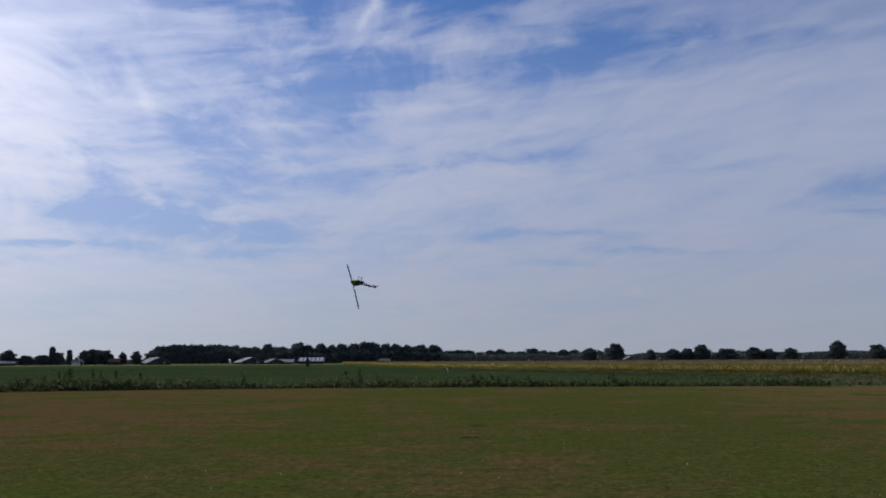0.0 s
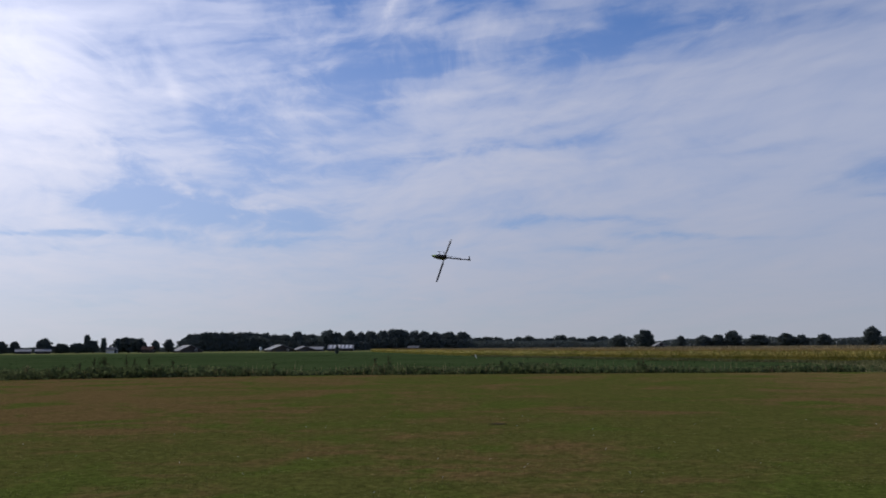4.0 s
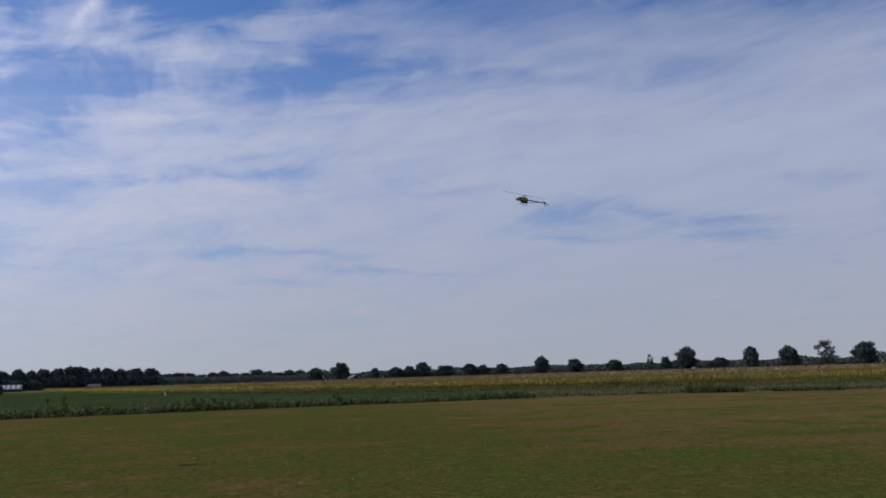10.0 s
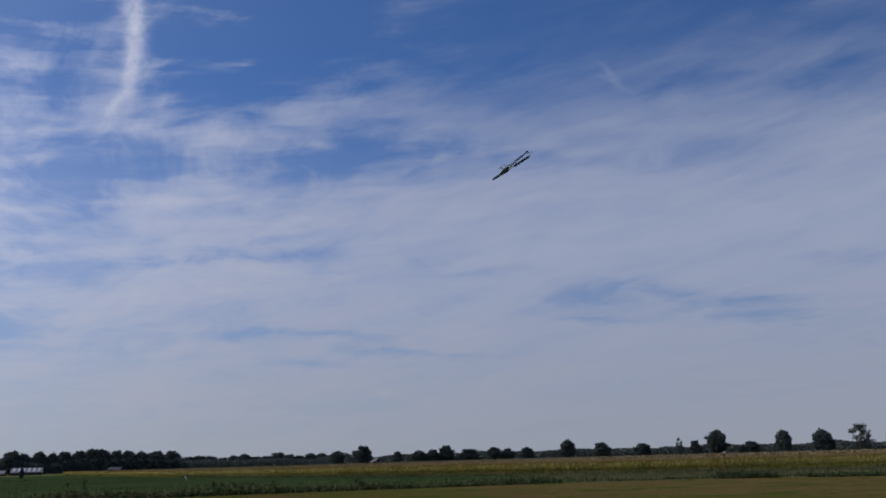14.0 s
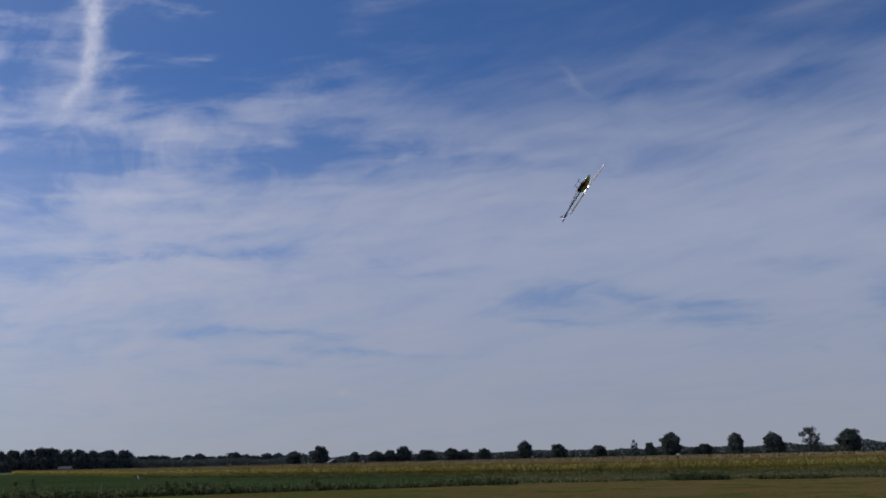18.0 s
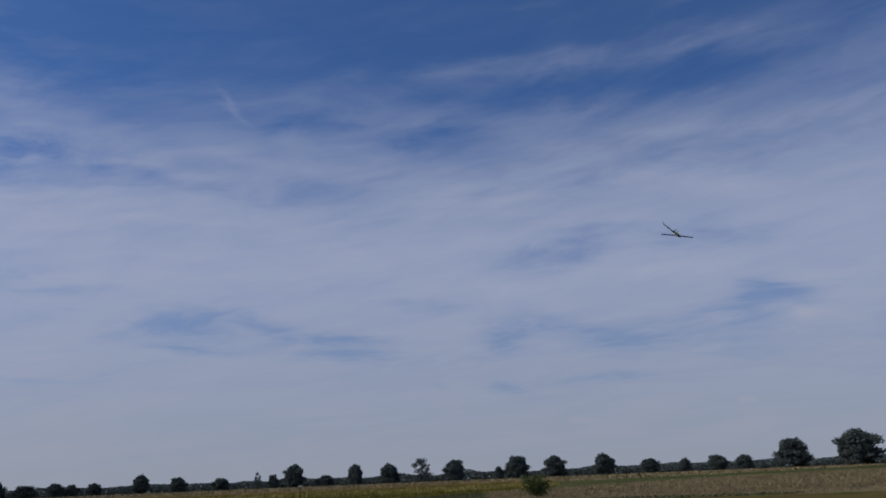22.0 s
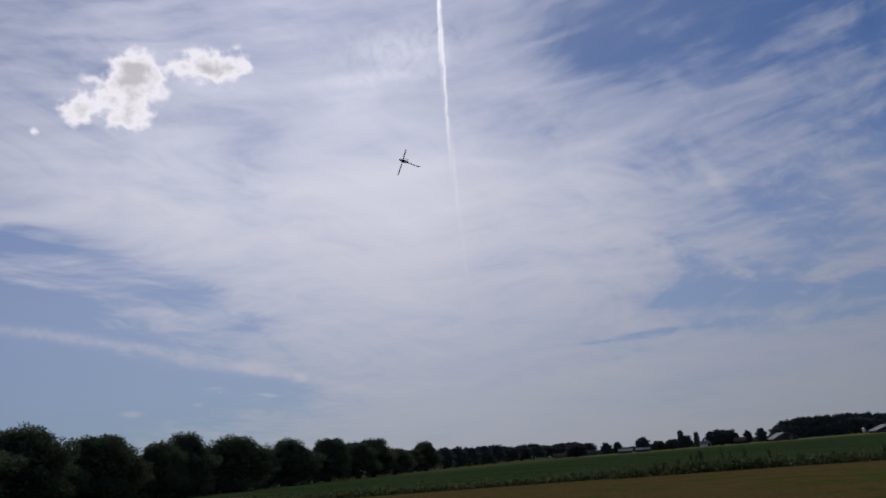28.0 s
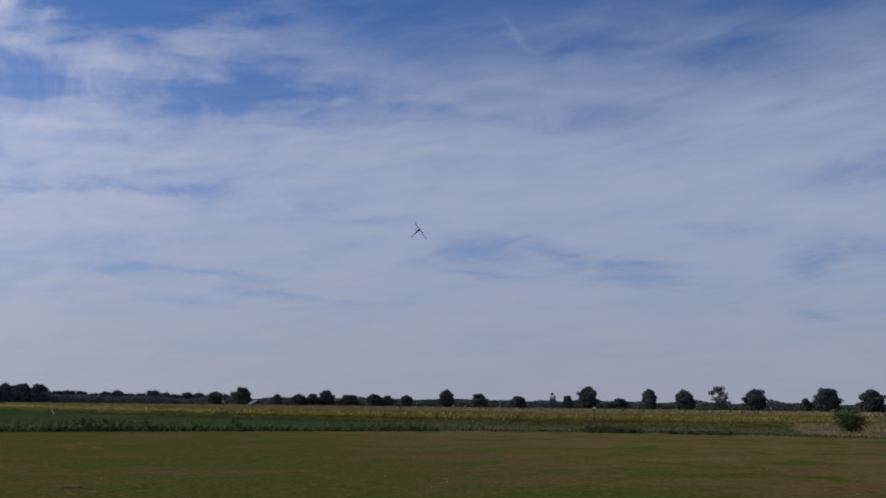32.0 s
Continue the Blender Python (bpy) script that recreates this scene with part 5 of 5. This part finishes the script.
def helicopter():
    heli = tagged(new("model_helicopter"), "lime and black radio-controlled model helicopter in aerobatic flight", "helicopter")
    # canopy: one shell, painted in fields
    st, hw, lo, hi = zip((-0.16, .030, -.02, .06), (-0.10, .058, -.06, .085), (-0.05, .072, -.075, .095), (0.0, .080, -.085, .10), (0.05, .085, -.092, .10), (0.10, .086, -.095, .094), (0.15, .083, -.096, .083),
                         (0.20, .076, -.095, .068), (0.25, .065, -.091, .048), (0.29, .053, -.085, .028), (0.325, .040, -.078, .008), (0.35, .029, -.07, -.011), (0.372, .017, -.06, -.026), (0.388, .004, -.05, -.040))
    rings = []
    for x in np.linspace(-0.16, 0.388, 54):
        hy, z0, z1 = (float(np.interp(x, st, k)) for k in (hw, lo, hi))
        zc, hz = (z0 + z1) / 2, (z1 - z0) / 2
        rings.append([(x, hy * 0.84 * math.cos(k * math.tau / 44), zc + hz * 0.92 * math.sin(k * math.tau / 44)) for k in range(44)])
    canopy = part("canopy", loft(bmesh.new(), rings), M_LIME, heli, "canopy painted black on top, lime at the sides and orange below", True)
    for m in (M_BLACK, M_ORANGE, M_WHITEP):
        canopy.data.materials.append(m)
    for p in canopy.data.polygons:
        c = p.center
        side = c.z - float(np.interp(c.x, (-0.16, 0.05, 0.25, 0.39), (0.03, 0.035, -0.02, -0.05)))
        swirl = math.hypot(c.x + 0.015, c.z - 0.045)
        if c.y < -0.02:
            # the right side is black but for a lime line
            p.material_index = 0 if -0.014 < side < 0.004 and c.x > -0.06 or c.x < 0.02 and c.z > 0.05 else 1
        elif c.x < 0.035:
            p.material_index = 1 if c.z < -0.035 or 0.028 < swirl < 0.042 else 0
        elif side > 0.008:
            p.material_index = 1
        elif side > -0.018:
            p.material_index = 3 if c.x > 0.24 else 0
        elif c.x < 0.21 and side > -0.060:
            p.material_index = 2
        else:
            p.material_index = 0 if c.x > 0.20 else 1
    bm = bmesh.new()
    box(bm, (0.30, 0.05, 0.12), (-0.03, 0, -0.07), 0.008)
    box(bm, (0.12, 0.07, 0.05), (-0.10, 0, -0.02), 0.006)
    part("frame", bm, M_CARBON, heli)
    bm = rod(bmesh.new(), (-0.10, 0, 0.0), (-0.96, 0, 0.0), 0.020, 0.017, 12)
    part("tail_boom", bm, M_CARBON, heli, "slim black tail boom")
    for s in (-1, 1):
        part("boom_support", rod(bmesh.new(), (-0.12, s * 0.03, -0.11), (-0.66, s * 0.012, -0.02), 0.006, n=6), M_CARBON, heli)
    part("boom_clamp", box(bmesh.new(), (0.02, 0.06, 0.06), (-0.66, 0, -0.005), 0.004), M_CARBON, heli)
    bm = bmesh.new()
    loft(bm, [[(-0.92, y, 0.02), (-0.98, y, -0.02), (-1.04, y, -0.115), (-1.015, y, -0.12), (-0.94, y, -0.03)] for y in (-0.004, 0.004)])
    part("tail_fin", bm, M_CARBON, heli)
    part("tail_gearbox", box(bmesh.new(), (0.06, 0.045, 0.045), (-0.97, 0.01, 0.0), 0.008), M_METAL, heli)
    tail = part("tail_rotor", rod(bmesh.new(), (0, -0.02, 0), (0, 0.02, 0), 0.012), M_METAL, heli)
    tail.location = (-0.975, 0.055, 0.0)
    for s in (1, -1):
        bm = bmesh.new()
        loft(bm, [[(s * r, dy - 0.001, w), (s * r, dy + 0.002, w * .2), (s * r, dy + 0.001, -w), (s * r, dy - 0.002, -w * .2)] for r, w, dy in ((0.02, .010, 0), (0.05, .018, 0), (0.135, .015, 0), (0.145, .006, 0))])
        part("tail_blade", bm, M_CARBON, tail)
    for x in (0.06, -0.09):
        bm = bmesh.new()
        for s in (-1, 1):
            rod(bm, (x, s * 0.03, -0.09), (x, s * 0.085, -0.15), 0.010, 0.009, 6)
            rod(bm, (x, s * 0.085, -0.15), (x, s * 0.095, -0.182), 0.009, 0.007, 6)
        part("skid_leg", bm, M_CARBON, heli)
    for s in (-1, 1):
        bm = rod(bmesh.new(), (0.12, s * 0.096, -0.185), (-0.14, s * 0.096, -0.185), 0.006, n=6)
        rod(bm, (0.12, s * 0.096, -0.185), (0.155, s * 0.096, -0.172), 0.006, 0.005, n=6)
        part("skid_runner", bm, M_CARBON, heli)
    bm = rod(bmesh.new(), (0, 0, 0.06), (0, 0, 0.155), 0.008)
    bmesh.ops.create_cone(bm, cap_ends=True, segments=14, radius1=0.045, radius2=0.045, depth=0.01, matrix=Matrix.Translation((0, 0, 0.10)))
    part("mast", bm, M_METAL, heli, "bright metal mast with swashplate")
    rotor = part("main_rotor", box(bmesh.new(), (0.13, 0.035, 0.03), (0, 0, 0), 0.006), M_METAL, heli, "two-bladed main rotor")
    rotor.location = (0, 0, 0.15)
    for s in (1, -1):
        bm = bmesh.new()
        rings = []
        for r, c in ((0.05, .018), (0.10, .022), (0.13, .036), (0.30, .034), (0.55, .034), (0.79, .033), (0.82, .022)):
            z = 0.02 * (r / 0.82) ** 1.6
            rings.append([(s * r, s * c * 0.75, z - .002), (s * r, s * c * 0.3, z + .005), (s * r, -s * c * 1.25, z), (s * r, s * c * 0.2, z - .004)])
        loft(bm, rings)
        blade = part("rotor_blade", bm, M_CARBON, rotor, "black carbon rotor blade with a pale tip")
        bm = bmesh.new()
        loft(bm, [[(s * r, s * .026, z - .0045), (s * r, s * .010, z + .0075), (s * r, -s * .044, z + .001), (s * r, s * .008, z - .0065)] for r, z in ((0.755, 0.0175), (0.785, 0.0188))])
        part("tip_band", bm, M_WHITEP, blade, "pale tip marking")
        part("blade_grip", box(bmesh.new(), (0.07, 0.03, 0.022), (s * 0.085, 0, 0.002), 0.005), M_METAL, rotor)
    return heli, rotor, tail


HELI, ROTOR, TAIL_ROTOR = helicopter()


def motions():
    # seconds and pose of the flight
    walk(HELI, [
        (0.00, pose(-2.52, 24.67, 3.90, 118, -3, -119)), (0.25, pose(-2.25, 20.21, 3.89, 121, -1, -103)), (0.50, pose(-1.48, 16.05, 3.87, 124, -0, -82)),
        (0.75, pose(0.61, 12.31, 3.79, 128, -0, -61)), (1.00, pose(3.51, 9.80, 3.84, 131, -1, -45)), (1.25, pose(7.32, 9.59, 4.31, 157, -20, -60)),
        (1.50, pose(11.09, 10.98, 4.89, -156, -28, -94)), (1.75, pose(14.04, 13.87, 5.39, -113, -11, -123)), (2.00, pose(15.76, 17.48, 5.71, -89, 10, -133)),
        (2.25, pose(15.31, 21.05, 5.60, -109, 8, -148)), (2.50, pose(13.43, 24.79, 5.34, -128, 2, -162)), (2.75, pose(10.44, 29.19, 5.11, 175, 10, 173)),
        (3.00, pose(6.61, 32.38, 4.90, 120, -6, 152)), (3.25, pose(1.01, 32.96, 4.76, 134, -12, 153)), (3.50, pose(-2.54, 32.17, 4.71, 148, -19, 152)),
        (3.75, pose(-2.00, 29.52, 4.60, 134, -13, 153)), (4.00, pose(-0.91, 26.83, 4.51, 119, -8, 154)), (4.25, pose(0.46, 25.32, 4.52, 119, -9, 155)),
        (4.50, pose(2.07, 23.81, 4.53, 118, -10, 155)), (4.75, pose(3.78, 22.32, 4.54, 118, -11, 156)), (5.00, pose(5.42, 20.86, 4.55, 118, -11, 157)),
        (5.25, pose(6.50, 18.88, 4.46, 115, -13, 125)), (5.50, pose(7.23, 16.99, 4.35, 114, -16, 93)), (5.75, pose(7.05, 16.83, 4.33, 115, -15, 126)),
        (6.00, pose(6.12, 16.96, 4.13, 116, -14, 159)), (6.25, pose(5.38, 15.69, 3.45, 126, -11, -153)), (6.50, pose(5.04, 14.22, 2.89, 135, -16, -105)),
        (6.75, pose(5.58, 13.12, 3.09, 150, -26, -94)), (7.00, pose(6.63, 12.53, 3.50, 165, -38, -86)), (7.25, pose(8.12, 13.38, 3.88, -67, -44, -178)),
        (7.50, pose(9.75, 14.88, 4.05, -8, 22, -178)), (7.75, pose(11.23, 16.24, 3.44, 18, 20, -116)), (8.00, pose(12.28, 17.52, 2.98, 30, -1, -62)),
        (8.25, pose(12.13, 18.11, 3.65, 82, -4, -52)), (8.50, pose(11.63, 18.56, 4.64, 134, -13, -47)), (8.75, pose(11.63, 19.64, 5.56, 87, 3, -113)),
        (9.00, pose(11.76, 20.92, 6.31, 51, -32, -173)), (9.25, pose(12.18, 22.60, 6.44, 31, -7, -125)), (9.50, pose(12.64, 24.55, 6.57, 35, 23, -83)),
        (9.75, pose(12.84, 26.56, 7.18, 2, 19, -130)), (10.00, pose(12.71, 28.10, 8.02, -18, -4, -168)), (10.25, pose(11.56, 27.21, 8.73, -26, 11, -108)),
        (10.50, pose(10.42, 25.73, 9.36, -16, 25, -44)), (10.75, pose(10.70, 26.36, 10.33, -52, -38, -66)), (11.00, pose(11.20, 26.82, 10.96, 147, -70, 64)),
        (11.25, pose(11.05, 25.63, 10.58, 147, -30, 86)), (11.50, pose(10.77, 24.38, 10.04, 162, 7, 105)), (11.75, pose(10.56, 23.85, 9.81, -171, -19, 55)),
        (12.00, pose(10.45, 23.72, 9.83, -133, -12, -2)), (12.25, pose(10.72, 24.17, 10.41, -108, 21, 47)), (12.50, pose(11.21, 25.06, 10.99, -64, 18, 108)),
        (12.75, pose(11.94, 26.48, 10.92, -64, -39, 47)), (13.00, pose(12.28, 27.32, 10.57, 14, -41, -69)), (13.25, pose(11.23, 25.88, 9.99, 3, -24, -93)),
        (13.50, pose(9.85, 23.77, 9.47, -13, -12, -117)), (13.75, pose(8.87, 22.00, 9.38, -47, 23, -128)), (14.00, pose(8.34, 20.65, 9.47, -101, 41, -166)),
        (14.25, pose(8.91, 20.35, 9.72, -95, 42, -162)), (14.50, pose(9.67, 20.60, 9.85, -87, 43, -156)), (14.75, pose(9.96, 20.88, 9.68, -77, 43, -150)),
        (15.00, pose(10.22, 21.18, 9.47, -67, 42, -144)), (15.25, pose(10.46, 21.50, 9.25, -57, 40, -137)), (15.50, pose(10.68, 21.84, 9.00, -47, 37, -131)),
        (15.75, pose(10.88, 22.19, 8.74, -37, 33, -126)), (16.00, pose(11.08, 22.55, 8.47, -29, 29, -122)), (16.25, pose(11.11, 22.73, 8.11, -27, 22, -142)),
        (16.50, pose(11.14, 22.90, 7.75, -23, 15, -162)), (16.75, pose(11.37, 23.73, 7.40, -15, 16, -138)), (17.00, pose(11.46, 24.20, 7.22, -7, 14, -115)),
        (17.25, pose(11.20, 22.99, 7.54, -31, 1, -131)), (17.50, pose(10.94, 21.35, 8.01, -52, -18, -140)), (17.75, pose(11.13, 19.85, 8.37, -70, -42, -107)),
        (18.00, pose(11.07, 19.20, 8.76, -110, -50, -53)), (18.25, pose(9.64, 19.90, 9.13, -140, -52, -72)), (18.50, pose(7.78, 21.53, 9.34, -172, -60, -89)),
        (18.75, pose(6.52, 25.26, 9.57, -95, 1, -139)), (19.00, pose(5.25, 28.35, 9.26, -17, 62, -88)), (19.40, pose(3.06, 27.51, 6.33, -25, 5, -115)),
        (19.50, pose(3.00, 27.15, 6.09, -22, -9, -120)), (19.80, pose(3.26, 25.46, 5.62, -34, -10, -147)), (20.00, pose(3.77, 24.31, 5.51, -42, -14, -164)),
        (20.20, pose(4.87, 24.60, 6.01, -59, -27, -155)), (20.50, pose(7.88, 24.21, 7.77, -94, -39, -130)), (20.60, pose(9.22, 24.32, 8.44, -63, -30, -133)),
        (20.80, pose(13.26, 23.38, 9.17, -9, -14, -124)), (21.00, pose(17.44, 22.42, 9.80, 45, -11, -105)), (21.20, pose(21.53, 21.83, 10.36, 87, 24, -75)),
        (21.40, pose(25.56, 21.37, 10.93, 146, 22, -26)), (21.50, pose(27.36, 21.24, 11.38, 168, 6, -8)), (21.80, pose(32.29, 20.64, 12.47, 158, 16, -8)),
        (22.00, pose(35.96, 20.05, 12.76, 151, 23, -9)), (22.25, pose(42.61, 20.20, 13.73, 160, 19, -13)), (22.50, pose(49.63, 20.48, 15.08, 170, 16, -17)),
        (22.60, pose(51.90, 20.45, 15.63, 138, 8, -25)), (22.80, pose(57.55, 20.45, 17.80, 77, -14, -24)), (23.00, pose(62.17, 20.49, 20.26, 9, -23, -2)),
        (23.40, pose(63.78, 20.82, 26.20, -3, -46, 17)), (23.75, pose(64.50, 23.80, 33.70, -40, -62, 61)), (24.00, pose(62.73, 25.74, 37.82, -69, -62, 94)),
        (24.25, pose(54.91, 26.16, 38.71, -61, -54, 92)), (24.50, pose(46.45, 26.11, 36.73, -53, -45, 92)), (24.75, pose(41.49, 26.27, 33.05, -45, -34, 94)),
        (25.00, pose(36.93, 26.29, 28.89, -37, -22, 97)), (25.25, pose(32.65, 26.26, 24.43, -28, -11, 103)), (25.50, pose(28.50, 26.27, 19.85, -18, -1, 110)),
        (25.75, pose(24.36, 26.39, 15.35, -7, 8, 118)), (26.00, pose(20.09, 26.70, 11.10, 4, 14, 127)), (26.25, pose(15.57, 27.29, 7.30, 15, 18, 137)),
        (26.50, pose(10.65, 28.25, 4.12, 24, 20, 144)), (26.75, pose(3.17, 32.85, 5.07, 24, -3, 165)), (27.00, pose(-5.17, 37.72, 8.71, 16, -24, -173)),
        (27.25, pose(-11.71, 37.64, 11.79, 53, -22, -173)), (27.50, pose(-17.52, 35.80, 14.61, 89, -19, -172)), (27.75, pose(-22.22, 33.01, 15.87, 86, -13, -133)),
        (28.00, pose(-26.89, 30.53, 16.85, 87, -6, -96)), (28.40, pose(-36.32, 30.88, 19.72, 119, 9, -82)), (28.80, pose(-45.11, 33.83, 21.68, 162, 12, -57)),
        (29.00, pose(-48.82, 37.31, 22.34, 177, 9, -49)), (29.25, pose(-42.58, 35.36, 19.15, 169, 7, -41)), (29.50, pose(-34.40, 32.91, 15.67, 158, 5, -30)),
        (29.75, pose(-26.08, 31.61, 13.10, 147, 6, -18)), (30.00, pose(-18.00, 32.00, 11.39, 139, 8, -10)), (30.25, pose(-11.08, 33.88, 10.65, 135, 2, -8)),
        (30.50, pose(-4.69, 36.52, 10.49, 131, -4, -6)), (30.75, pose(1.45, 41.62, 11.26, -171, -13, -8)), (31.00, pose(6.85, 46.20, 11.96, -111, -16, -17)),
        (31.40, pose(11.72, 50.16, 11.62, -95, -22, -42)), (31.70, pose(15.78, 52.92, 12.24, -79, -20, -65)), (32.00, pose(23.01, 54.33, 13.95, -68, -16, -82))])
    # how far the main rotor has turned, in degrees
    turned = ((0.0, 104), (1.0, -621), (2.0, -1294), (2.5, -1697), (3.0, -1951), (3.5, -2246), (5.5, -3710), (6.0, -4071),
              (6.5, -4361), (7.0, -4746), (7.5, -5113), (8.0, -5521), (8.5, -5821), (9.0, -6169), (9.5, -6512), (10.0, -6883),
              (10.5, -7303), (11.0, -7642), (11.5, -8032), (12.0, -8302), (12.5, -8568), (13.0, -8944), (13.5, -9278), (14.0, -9726),
              (17.0, -11939), (17.5, -12278), (18.0, -12597), (18.5, -13006), (19.0, -13393), (20.0, -14145), (20.5, -14495), (21.0, -14784),
              (21.5, -15049), (22.0, -15448), (22.5, -15806), (23.0, -16165), (24.0, -16925), (26.5, -18774), (27.0, -19111), (27.5, -19537),
              (28.0, -19873), (29.0, -20513), (30.0, -21243), (30.5, -21531), (31.0, -21979), (32.0, -22782))
    when, angle = zip(*turned)
    walk(ROTOR, [(k / 10, pose(0, 0, 0.15, 0, 0, float(np.interp(k / 10, when, angle)))) for k in range(321)])
    walk(TAIL_ROTOR, [(k / 10, pose(-0.975, 0.055, 0, 0, 79 * k, 0)) for k in range(321)])


motions()
